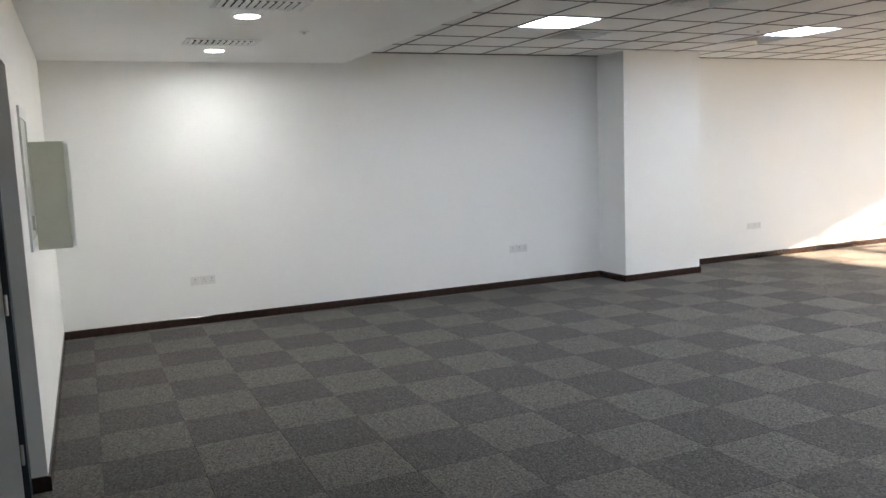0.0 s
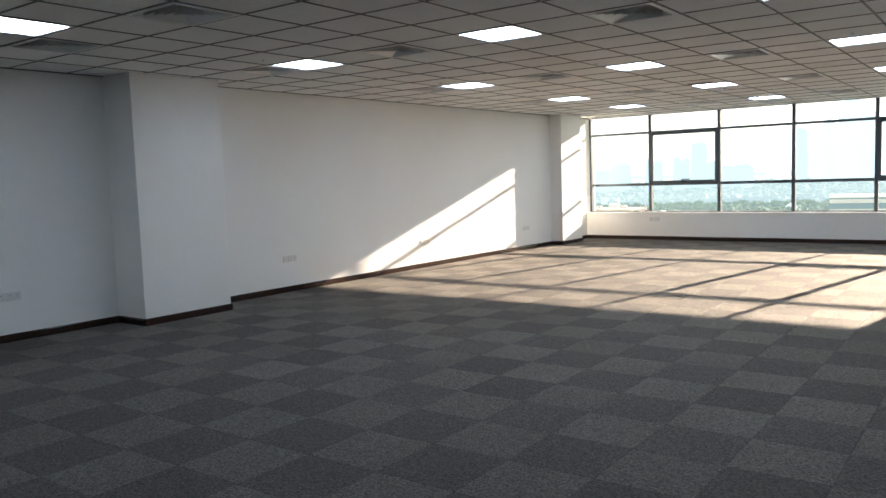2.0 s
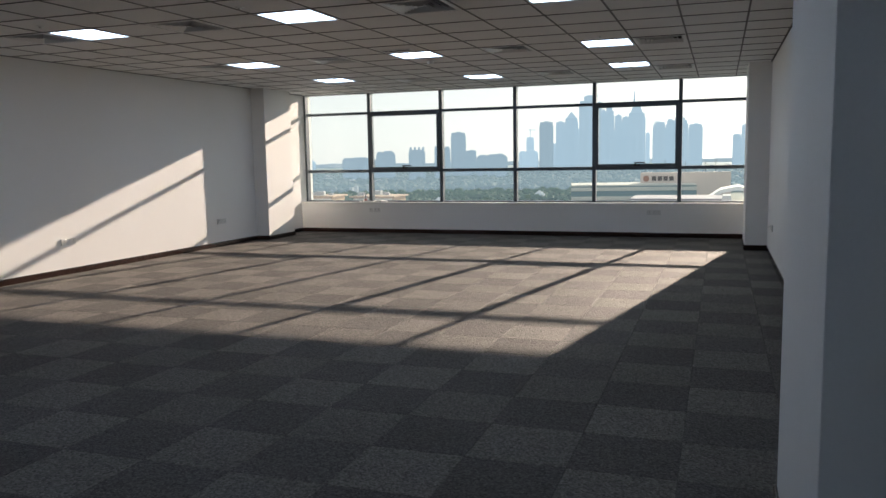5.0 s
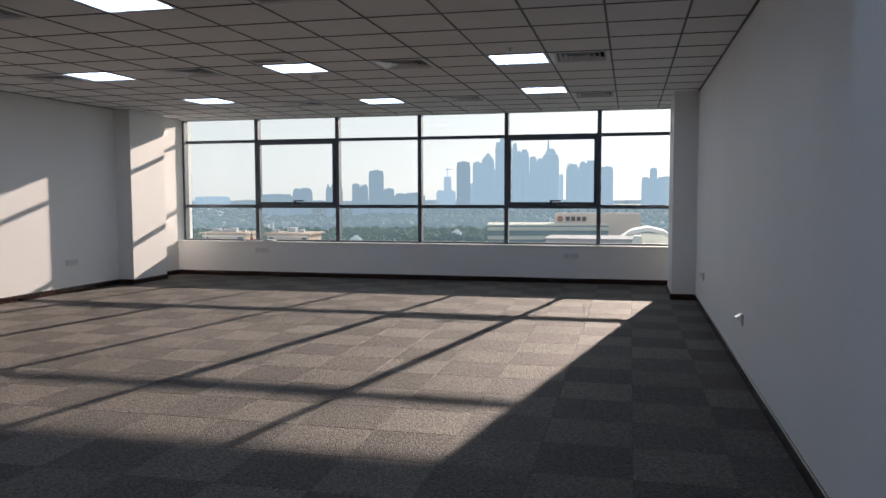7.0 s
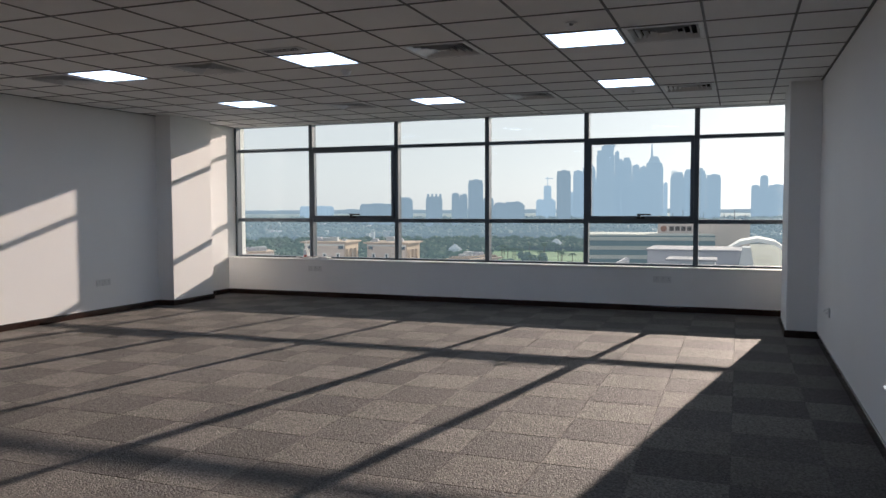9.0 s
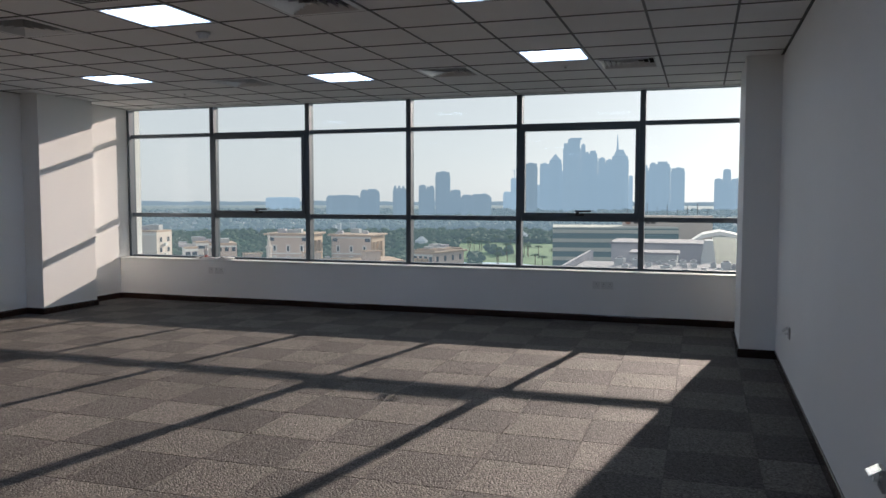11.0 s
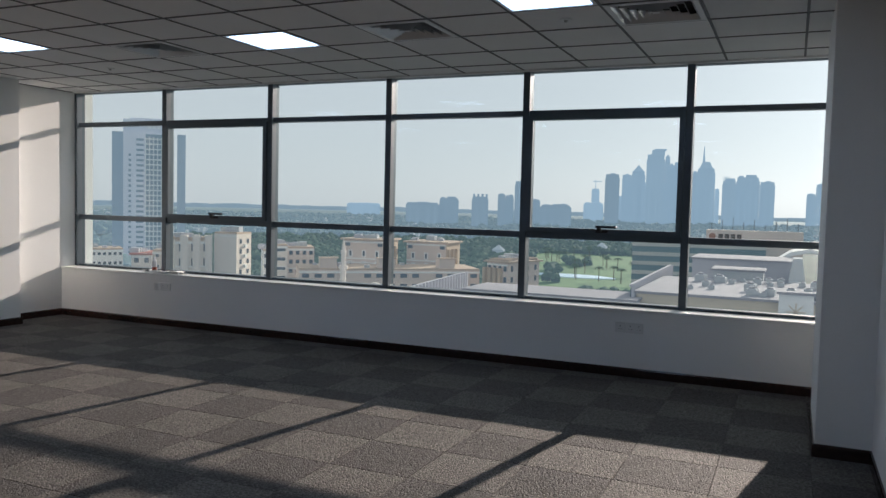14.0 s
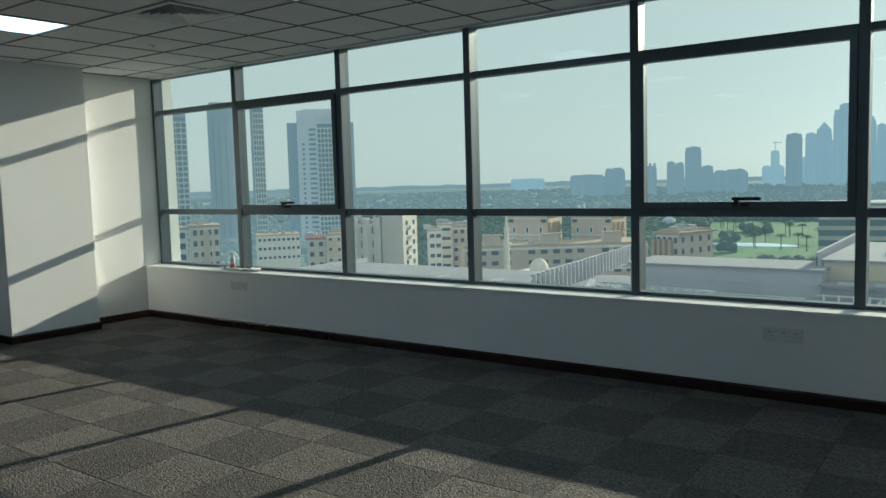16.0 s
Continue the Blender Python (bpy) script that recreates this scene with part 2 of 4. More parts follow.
for run in [(XW, north(XW), 5.87, north(5.87), 0, -1), (7.03, north(7.03), 15.95, north(15.95), 0, -1), (16.87, north(16.87), XE, north(XE), 0, -1),
            (5.856, 7.78, 7.044, 7.78, 0, -1), (5.87, 7.78, 5.87, YN, -1, 0), (7.03, 7.78, 7.03, YN, 1, 0),
            (15.936, 7.92, 16.884, 7.92, 0, -1), (15.95, 7.92, 15.95, 8.3, -1, 0), (16.87, 7.92, 16.87, 8.3, 1, 0),
            (XE, YS, XE, 8.17, -1, 0), (6.8, YS, 15.93, YS, 0, 1), (-0.5, YS, 5.52, YS, 0, 1), (17.0, YS, XE, YS, 0, 1),
            (5.506, -0.15, 6.814, -0.15, 0, 1), (5.52, YS, 5.52, -0.15, -1, 0), (6.8, YS, 6.8, -0.15, 1, 0),
            (15.916, -0.27, 17.014, -0.27, 0, 1), (15.93, YS, 15.93, -0.27, -1, 0), (17.0, YS, 17.0, -0.27, 1, 0),
            (XW, 4.466, XW, YN, 1, 0), (-0.45, 4.48, -0.311, 4.48, 0, -1)]:
    skirting(*run)

# ---- ceilings ----
T = 0.60
GX, GY = 12.65, 1.08
LAMPS = [(3.95, 6.18), (6.95, 6.18), (9.95, 6.18), (12.95, 6.18), (15.35, 6.18),
         (3.95, 3.78), (6.95, 3.78), (9.95, 3.78), (12.95, 3.78), (15.95, 3.78),
         (3.95, 1.38), (6.95, 1.38), (9.95, 1.38), (12.95, 1.38), (15.35, 1.38)]
VENTS = [(6.95, 2.58), (9.95, 2.58), (12.95, 2.58), (15.95, 2.58), (4.55, 4.98), (6.95, 4.98), (9.95, 4.98), (12.95, 4.98), (15.95, 4.98),
         (6.95, 6.78), (9.95, 6.78), (12.95, 6.78), (4.55, 6.78), (9.95, 0.78), (12.95, 0.78), (15.95, 0.78)]


def cell(x, y):
    return round((x - GX) / T - 0.5), round((y - GY) / T - 0.5)


HOLES = {cell(x, y) for x, y in LAMPS + VENTS}
bm = bmesh.new()
x_end, y_end = 17.78, YN
for i in range(-17, 9):
    for j in range(-3, 13):
        x0, x1 = max(GX + i * T, XG), min(GX + (i + 1) * T, x_end)
        y0, y1 = max(GY + j * T, YS), min(GY + (j + 1) * T, y_end)
        if x1 - x0 < 0.05 or y1 - y0 < 0.05 or (i, j) in HOLES:
            continue
        g = 0.0085
        box(bm, x0 + g, x1 - g, y0 + g, y1 - g, CEIL + 0.002, CEIL + 0.015)
n_tiles = len(bm.faces)
for i in range(-17, 10):
    x = GX + i * T
    if XG < x < x_end:
        box(bm, x - 0.009, x + 0.009, YS, y_end, CEIL - 0.003, CEIL + 0.03)
for j in range(-3, 14):
    y = GY + j * T
    if YS < y < y_end:
        box(bm, XG, x_end, y - 0.009, y + 0.009, CEIL - 0.0025, CEIL + 0.031)
for b in ((XG, x_end, YS, YS + 0.02), (XG, XG + 0.02, YS, y_end)):
    box(bm, *b, CEIL - 0.004, CEIL + 0.02)
prism(bm, [(XG, north(XG) - 0.02), (x_end, north(x_end) - 0.02), (x_end, north(x_end) + 0.02), (XG, north(XG) + 0.02)], CEIL - 0.004, CEIL + 0.02)
bm.faces.ensure_lookup_table()
for f in bm.faces[n_tiles:]:
    f.material_index = 1
tagged(part("ceiling", bm, [M_TILE, M_TBAR]), "suspended ceiling of white mineral tiles in a metal grid", "ceiling", kind="structure")
tagged(part("ceiling_gypsum", boxes((-0.6, XG, YS - 0.1, YN, GYP, 2.9)), M_GYPSUM), "lower smooth white plasterboard ceiling", "ceiling", kind="structure")
tagged(part("ceiling_entry", boxes((-3.3, -0.6, -0.8, 6.2, GYP, 2.9)), M_GYPSUM), "plain white ceiling of the entrance", "ceiling", kind="structure")
tagged(part("ceiling_slab", boxes((-3.4, 18.1, -0.8, 8.5, 3.0, 3.2)), M_SLAB), "concrete slab above the suspended ceiling", "ceiling", kind="structure")
tagged(part("trim", boxes((17.782, 17.86, YS, YN, CEIL - 0.012, CEIL + 0.02)), M_METALW), "white blind pelmet strip at the window head", "trim", kind="structure")
# added sheet, its dark colour standing for the unlit void over the tiles
tagged(part("ceiling_void_panel", boxes((2.7, 17.7, YS + 0.02, YN - 0.02, 2.90, 2.92)), M_DARKIN), "near-black panel added for the shaded void above the tiles", "ceiling", kind="structure")


def ceiling_light():
    t = thing("ceiling_light", Matrix(), "recessed square light panel with a glowing white diffuser", "ceiling light", "ceiling light panels")
    a, w = 0.288, 0.022
    part("frame", boxes((-a, a, -a, -a + w, -0.004, 0.03), (-a, a, a - w, a, -0.004, 0.03), (-a, -a + w, -a + w, a - w, -0.004, 0.03), (a - w, a, -a + w, a - w, -0.004, 0.03)), M_METALW, t)
    part("diffuser", boxes((-a + w, a - w, -a + w, a - w, 0.004, 0.02)), M_PANEL, t, "evenly lit opal diffuser")
    return t


light = ceiling_light()
for k, (x, y) in enumerate(LAMPS):
    if k == 0:
        light.matrix_world = pose(x, y, CEIL)
    else:
        copy_thing(light, pose(x, y, CEIL))


def ring_slat(bm, r, w, z0, dz):
    """A square ring of sloping blades."""
    for k in range(4):
        m = Matrix.Rotation(k * math.pi / 2, 4, "Z")
        q = [(-r, -r, z0), (r, -r, z0), (r - w, -r + w, z0 + dz), (-r + w, -r + w, z0 + dz)]
        lo = [bm.verts.new(m @ Vector(p)) for p in q]
        hi = [bm.verts.new(m @ Vector((p[0], p[1], p[2] + 0.004))) for p in q]
        for i in range(4):
            bm.faces.new((lo[i], lo[(i + 1) % 4], hi[(i + 1) % 4], hi[i]))
        bm.faces.new(lo[::-1])
        bm.faces.new(hi)


def ceiling_vent():
    t = thing("ceiling_vent", Matrix(), "square white four-way air diffuser set in the ceiling", "air vent", "ceiling air diffusers")
    a, w = 0.288, 0.036
    part("frame", boxes((-a, a, -a, -a + w, -0.006, 0.02), (-a, a, a - w, a, -0.006, 0.02), (-a, -a + w, -a + w, a - w, -0.006, 0.02), (a - w, a, -a + w, a - w, -0.006, 0.02)), M_METALW, t)
    part("backing", boxes((-a + 0.01, a - 0.01, -a + 0.01, a - 0.01, 0.07, 0.08)), M_DARKIN, t, "near-black plate standing in for the shaded duct")
    for k in range(5):
        bm = bmesh.new()
        ring_slat(bm, 0.250 - 0.050 * k, 0.021, -0.008, 0.032)
        part("slat", bm, M_BLADE, t)
    part("core", boxes((-0.02, 0.02, -0.02, 0.02, -0.004, 0.02)), M_METALW, t)
    return t


vent = ceiling_vent()
for k, (x, y) in enumerate(VENTS):
    if k == 0:
        vent.matrix_world = pose(x, y, CEIL)
    else:
        copy_thing(vent, pose(x, y, CEIL))


def grille(x, y):
    t = thing("ceiling_grille", pose(x, y, GYP), "white slatted air grille in the plasterboard ceiling", "air vent", "plasterboard ceiling grilles")
    a, b, w = 0.30, 0.17, 0.03
    part("frame", boxes((-a, a, -b, -b + w, -0.010, 0.0), (-a, a, b - w, b, -0.010, 0.0), (-a, -a + w, -b + w, b - w, -0.010, 0.0), (a - w, a, -b + w, b - w, -0.010, 0.0)), M_METALW, t)
    part("backing", boxes((-a + w, a - w, -b + w, b - w, -0.003, -0.001)), M_DARKIN, t, "near-black plate standing in for the shaded duct")
    for k in range(11):
        xx = -a + w + 0.02 + k * 0.05
        bm = bmesh.new()
        box(bm, -0.013, 0.013, -b + w, b - w, -0.0015, 0.0015, pose(xx, 0, -0.011, 0, 38, 0))
        part("slat", bm, M_METALW, t)


grille(1.12, 6.95)
grille(1.10, 5.27)


def downlight(x, y):
    t = thing("downlight", pose(x, y, GYP), "round recessed downlight with a white rim", "downlight", "round downlights")
    bm = bmesh.new()
    k = 40
    rr = [(0.105, 0.0), (0.105, -0.006), (0.095, -0.010), (0.082, -0.008), (0.080, 0.0)]
    rings = [[bm.verts.new((r * math.cos(2 * math.pi * i / k), r * math.sin(2 * math.pi * i / k), z)) for i in range(k)] for r, z in rr]
    for a, b in zip(rings, rings[1:]):
        for i in range(k):
            bm.faces.new((a[i], a[(i + 1) % k], b[(i + 1) % k], b[i]))
    part("rim", bm, M_METALW, t, smooth=True)
    bm = bmesh.new()
    prism(bm, circle(0, 0, 0.081, 40), -0.005, -0.001)
    part("lens", bm, M_DOWN, t, "glowing white lens")


downlight(1.10, 5.72)
downlight(1.14, 7.48)


def smoke_detector(x, y):
    t = thing("smoke_detector", pose(x, y, CEIL - 0.002), "small white domed smoke detector on the ceiling", "smoke detector")
    bm = bmesh.new()
    prism(bm, circle(0, 0, 0.055, 24), 0.0, -0.018)
    # grey material puts backlit shade into the colour of a white detector
    part("base", bm, M_BLADE, t)
    bm = bmesh.new()
    prism(bm, circle(0, 0, 0.045, 24), -0.018, -0.048, 0.75)
    part("sensor_dome", bm, M_BLADE, t)


smoke_detector(13.52, 3.80)


def sprinkler(x, y, z):
    t = thing("sprinkler", pose(x, y, z - 0.002), "small round flush sprinkler plate in the ceiling", "sprinkler", "ceiling sprinklers")
    bm = bmesh.new()
    prism(bm, circle(0, 0, 0.042, 20), 0.0, -0.006, 0.9)
    part("plate", bm, M_METALW, t)
    bm = bmesh.new()
    prism(bm, circle(0, 0, 0.014, 12), -0.006, -0.022, 0.8)
    part("nozzle", bm, M_STEEL, t)


for x, y in [(12.35, 1.38), (15.95, 1.38), (9.35, 1.38), (9.35, 4.0), (6.35, 6.2), (9.35, 6.2), (16.55, 6.2)]:
    sprinkler(x, y, CEIL)
sprinkler(1.65, 6.3, GYP)

t = thing("speaker_slot", pose(12.42, 3.83, CEIL - 0.002), "slim white rectangular grille flush in a ceiling tile", "ceiling grille")
part("plate", boxes((-0.07, 0.07, -0.2, 0.2, -0.008, 0.0)), M_METALW, t)
for k in range(3):
    part("slot", boxes((-0.045 + k * 0.035, -0.03 + k * 0.035, -0.17, 0.17, -0.010, -0.0082)), M_DARKIN, t)

# ---- ribbon window ----
WY0, WY1 = YS, 8.175
MULL = [0.77, 2.26, 3.73, 5.20, 6.71]
EDGES = [WY0 + 0.03, *MULL, WY1 - 0.03]
TR1, TR2, TOP = 1.214, 2.36, CEIL + 0.035
win = thing("window_1", Matrix(), "full-width ribbon window in dark grey aluminium with six bays", "window", kind="structure")
D0, D1 = XGL - 0.075, XGL + 0.05


def member(name, *b, parent=win):
    return part(name, bevelled(*b, r=0.003, seg=1), M_FRAME, parent)


for y in MULL:
    member("mullion", D0, D1, y - 0.033, y + 0.033, SILL, TOP)
member("jamb", D0, D1, WY0, WY0 + 0.05, SILL, TOP)
member("jamb", D0, D1, WY1 - 0.05, WY1, SILL, TOP)
for a, b in zip(EDGES, EDGES[1:]):
    for name, z0, z1 in (("bottom_rail", SILL, SILL + 0.025), ("transom", TR1 - 0.03, TR1 + 0.03), ("transom", TR2 - 0.025, TR2 + 0.025), ("head_rail", TOP - 0.05, TOP)):
        member(name, D0 + 0.015, D1 - 0.01, a + 0.0331, b - 0.0331, z0, z1)


def pane(y0, y1, z0, z1, parent, x=XGL):
    ob = part("pane", boxes((x - 0.006, x + 0.006, y0, y1, z0, z1)), M_GLASS, parent)
    ob.visible_shadow = False
    return ob


for k, (a, b) in enumerate(zip(EDGES, EDGES[1:])):
    a, b = a + 0.034, b - 0.034
    pane(a, b, SILL + 0.026, TR1 - 0.031, win)
    pane(a, b, TR2 + 0.026, TOP - 0.051, win)
    if k in (1, 4):
        sash = part("sash", boxes((D0 - 0.02, D0 + 0.05, a, a + 0.045, TR1 + 0.031, TR2 - 0.026), (D0 - 0.02, D0 + 0.05, b - 0.045, b, TR1 + 0.031, TR2 - 0.026),
                                  (D0 - 0.02, D0 + 0.05, a + 0.045, b - 0.045, TR1 + 0.031, TR1 + 0.075), (D0 - 0.02, D0 + 0.05, a + 0.045, b - 0.045, TR2 - 0.07, TR2 - 0.026)), M_FRAME, win, "top-hung opening sash")
        pane(a + 0.046, b - 0.046, TR1 + 0.076, TR2 - 0.071, sash, D0 + 0.02)
        yc, hx = (a + b) / 2, D0 - 0.02
        bm = boxes((hx - 0.012, hx, yc - 0.075, yc + 0.04, TR1 + 0.04, TR1 + 0.068), (hx - 0.05, hx - 0.012, yc - 0.018, yc + 0.018, TR1 + 0.05, TR1 + 0.10),
                   (hx - 0.055, hx - 0.03, yc - 0.16, yc + 0.03, TR1 + 0.085, TR1 + 0.108))
        bmesh.ops.bevel(bm, geom=bm.edges[:], offset=0.004, segments=1, affect="EDGES")
        part("handle", bm, M_HANDLE, sash, "black cranked handle")
    else:
        pane(a, b, TR1 + 0.031, TR2 - 0.026, win)
part("window_sill", bevelled(XE - 0.012, 17.98, YS + 0.001, 8.3, SILL - 0.025, SILL - 0.001, 0.004), M_SILL, win, "glossy white window sill")

# ---- sockets ----
def socket(m, double=True, label="white double power and data socket plate on the wall", mat=M_PLASTIC):
    """Plates on a wall whose outward normal is local -y."""
    t = thing("wall_socket", m, label, "socket", "wall socket plates")
    for x0, w, slots in ((-0.155, 0.088, 1), (-0.06, 0.148, 2)) if double else ((-0.045, 0.09, 1),):
        p = part("plate", bevelled(x0, x0 + w, -0.012, 0, -0.044, 0.044, 0.003), mat, t)
        for s in range(slots):
            cx = x0 + w * (s + 0.5) / slots
            part("socket_slot", boxes((cx - 0.004, cx + 0.004, -0.0135, -0.0121, 0.008, 0.022), (cx - 0.016, cx - 0.009, -0.0135, -0.0121, -0.014, -0.009), (cx + 0.009, cx + 0.016, -0.0135, -0.0121, -0.014, -0.009)), M_SLOT, p)


for x, z in [(1.03, 0.45), (4.72, 0.46), (8.50, 0.46), (11.56, 0.43), (14.92, 0.43)]:
    socket(pose(x, north(x), z))
for y, z in [(6.5, 0.45), (1.15, 0.435)]:
    socket(pose(XE, y, z, 0, 0, -90))
for x in (11.45, 14.75):
    socket(pose(x, YS, 0.435, 0, 0, 180), False, "steel single socket plate under a raised chrome lid", M_STEEL)
    t = thing("socket_lid", pose(x, YS + 0.013, 0.435, 0, 0, 180), "raised chrome lid hinged over the wall socket", "socket lid", "socket lids")
    bm = bmesh.new()
    box(bm, -0.04, 0.04, -0.05, 0.0, -0.003, 0.003, pose(0, 0, 0.042, 32, 0, 0))
    part("lid", bm, M_CHROME, t)
    part("knob", boxes((-0.008, 0.008, -0.022, 0.0, -0.012, 0.004)), M_CHROME, t)

# ---- distribution board and doorway ----
t = thing("distribution_board", pose(XW, 5.0, 1.59), "cream steel distribution board with its door swung open", "electrical panel")
part("frame", boxes((0, 0.012, -0.05, 0.0, -0.40, 0.40), (0, 0.012, 0.45, 0.50, -0.40, 0.40), (0, 0.012, 0.0, 0.45, 0.34, 0.40), (0, 0.012, 0.0, 0.45, -0.40, -0.34)), M_METALW, t)
part("backing", boxes((0.001, 0.004, 0.0, 0.45, -0.34, 0.34)), M_CREAM, t)
door = part("door", bevelled(0.012, 0.20, 0.47, 0.495, -0.44, 0.22, 0.004), M_CREAM, t, "open cream steel door leaf")
part("door_lip", boxes((0.2005, 0.226, 0.472, 0.51, -0.43, 0.205)), M_METALW, door)
part("latch", boxes((0.02, 0.035, -0.035, -0.02, -0.28, -0.20)), M_STEEL, t)

tagged(part("door_frame", boxes((-0.56, -0.505, 4.40, 4.479, 0, 2.15), (-0.50, -0.40, 2.301, 2.34, 0, 2.149), (-0.50, -0.40, 2.34, 4.479, 2.11, 2.149)), M_GREY),
       "grey painted door frame in the end wall", "door frame", kind="structure")
t = thing("door_1", pose(-0.43, 4.40, 0.0), "white door with black edge standing open", "door", kind="structure")
part("leaf", bevelled(-0.90, 0.0, -0.04, 0.0, 0.008, 2.06, 0.002, 1), M_METALW, t)
part("edge_strip", boxes((0.0005, 0.03, -0.038, 0.06, 0.01, 2.06)), M_BLACKDOOR, t, "black door edge")
for z in (0.25, 1.0, 1.8):
    bm = bmesh.new()
    prism(bm, circle(0.012, -0.046, 0.008, 12), z - 0.05, z + 0.05)
    part("hinge", bm, M_STEEL, t, "steel hinge")

t = thing("paper_sheet", pose(17.735, 6.62, SILL), "crumpled white paper sheet lying on the sill", "paper")
bm = bmesh.new()
grid = [[bm.verts.new((-0.055 + 0.13 * i / 5, -0.30 + 0.6 * j / 12, 0.001 + 0.05 * abs(noise.noise((i * 0.5, j * 0.45, 0))) + (0.008 if j % 4 == 2 else 0))) for j in range(13)] for i in range(6)]
for i in range(5):
    for j in range(12):
        bm.faces.new((grid[i][j], grid[i + 1][j], grid[i + 1][j + 1], grid[i][j + 1]))
ret = bmesh.ops.extrude_face_region(bm, geom=bm.faces[:])
bmesh.ops.translate(bm, verts=[v for v in ret["geom"] if isinstance(v, bmesh.types.BMVert)], vec=(0, 0, 0.0015))
part("sheet", bm, M_PAPER, t, smooth=True)

t = thing("spray_bottle", pose(17.775, 6.80, SILL), "small white bottle with red base on the sill", "bottle")
bm = bmesh.new()
prism(bm, circle(0, 0, 0.026, 18), 0.0, 0.055)
part("base", bm, material("red_plastic", (0.42, 0.10, 0.06), rough=0.4, grain=0.03), t, "red lower part")
bm = bmesh.new()
prism(bm, circle(0, 0, 0.027, 18), 0.055, 0.125)
prism(bm, circle(0, 0, 0.027, 18), 0.125, 0.15, 0.5)
part("body", bm, M_PAPER, t)
bm = bmesh.new()
prism(bm, circle(0, 0, 0.013, 14), 0.15, 0.178, 0.9)
part("cap", bm, M_PLASTIC, t)

# ---- outside: ground, city and skyline ----
GROUND = -44.0
EYE0 = Vector((11.0, 0.0, 1.46))


def spot(az, dist):
    return EYE0.x + dist * math.cos(radians(az)), EYE0.y + dist * math.sin(radians(az))


def level(el, dist):
    return EYE0.z + dist * math.tan(radians(el))


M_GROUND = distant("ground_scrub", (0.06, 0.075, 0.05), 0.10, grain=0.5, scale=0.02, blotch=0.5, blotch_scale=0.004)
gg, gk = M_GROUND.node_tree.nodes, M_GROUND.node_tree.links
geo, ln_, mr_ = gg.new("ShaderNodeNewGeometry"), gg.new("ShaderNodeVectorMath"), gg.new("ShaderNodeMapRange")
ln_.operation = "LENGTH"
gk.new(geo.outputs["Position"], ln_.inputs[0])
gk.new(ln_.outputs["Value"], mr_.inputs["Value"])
# emission grows with distance, which paints haze over the plain
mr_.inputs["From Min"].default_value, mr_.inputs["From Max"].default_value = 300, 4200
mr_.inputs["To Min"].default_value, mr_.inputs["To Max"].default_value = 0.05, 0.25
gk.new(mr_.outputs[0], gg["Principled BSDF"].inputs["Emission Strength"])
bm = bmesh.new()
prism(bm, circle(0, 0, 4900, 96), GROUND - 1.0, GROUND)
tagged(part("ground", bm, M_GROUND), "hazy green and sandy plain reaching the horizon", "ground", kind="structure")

# the number after each colour is painted haze glow, not lamplight
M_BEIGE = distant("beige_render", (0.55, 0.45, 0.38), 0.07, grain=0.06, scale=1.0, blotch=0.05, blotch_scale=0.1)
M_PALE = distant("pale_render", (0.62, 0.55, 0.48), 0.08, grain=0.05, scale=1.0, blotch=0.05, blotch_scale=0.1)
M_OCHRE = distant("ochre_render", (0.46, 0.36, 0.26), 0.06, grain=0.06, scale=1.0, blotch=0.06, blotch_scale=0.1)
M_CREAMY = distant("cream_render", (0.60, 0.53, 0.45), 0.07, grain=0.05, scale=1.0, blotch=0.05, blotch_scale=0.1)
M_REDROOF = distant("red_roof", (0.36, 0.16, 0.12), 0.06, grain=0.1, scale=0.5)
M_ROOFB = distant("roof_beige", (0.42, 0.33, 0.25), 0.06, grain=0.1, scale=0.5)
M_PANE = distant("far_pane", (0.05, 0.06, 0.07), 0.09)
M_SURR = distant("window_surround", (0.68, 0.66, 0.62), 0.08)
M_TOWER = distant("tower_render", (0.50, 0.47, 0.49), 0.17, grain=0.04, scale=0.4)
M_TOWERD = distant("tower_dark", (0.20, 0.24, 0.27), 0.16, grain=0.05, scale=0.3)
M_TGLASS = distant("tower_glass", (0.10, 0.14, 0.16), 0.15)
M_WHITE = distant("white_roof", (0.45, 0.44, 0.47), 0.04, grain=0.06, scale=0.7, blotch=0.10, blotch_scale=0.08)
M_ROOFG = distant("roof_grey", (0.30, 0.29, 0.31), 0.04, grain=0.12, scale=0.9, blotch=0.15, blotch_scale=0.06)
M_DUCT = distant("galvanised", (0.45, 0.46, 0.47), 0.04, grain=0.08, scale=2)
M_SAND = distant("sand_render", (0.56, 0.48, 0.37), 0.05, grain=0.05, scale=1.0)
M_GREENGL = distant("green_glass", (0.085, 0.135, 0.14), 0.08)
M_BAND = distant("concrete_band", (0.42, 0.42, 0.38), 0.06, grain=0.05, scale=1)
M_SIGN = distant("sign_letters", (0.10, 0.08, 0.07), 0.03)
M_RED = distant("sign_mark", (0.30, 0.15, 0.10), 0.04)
M_LAWN = distant("lawn", (0.10, 0.165, 0.055), 0.09, grain=0.15, scale=0.4, blotch=0.2, blotch_scale=0.03)
M_POND = distant("pond_water", (0.35, 0.42, 0.45), 0.25)
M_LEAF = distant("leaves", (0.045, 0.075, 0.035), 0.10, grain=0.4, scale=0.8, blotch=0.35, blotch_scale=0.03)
# hazier copy of the leaves: more air glow painted in for distance
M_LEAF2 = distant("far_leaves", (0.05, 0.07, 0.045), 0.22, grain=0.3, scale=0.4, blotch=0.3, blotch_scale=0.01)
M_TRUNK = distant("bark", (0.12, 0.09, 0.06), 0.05)
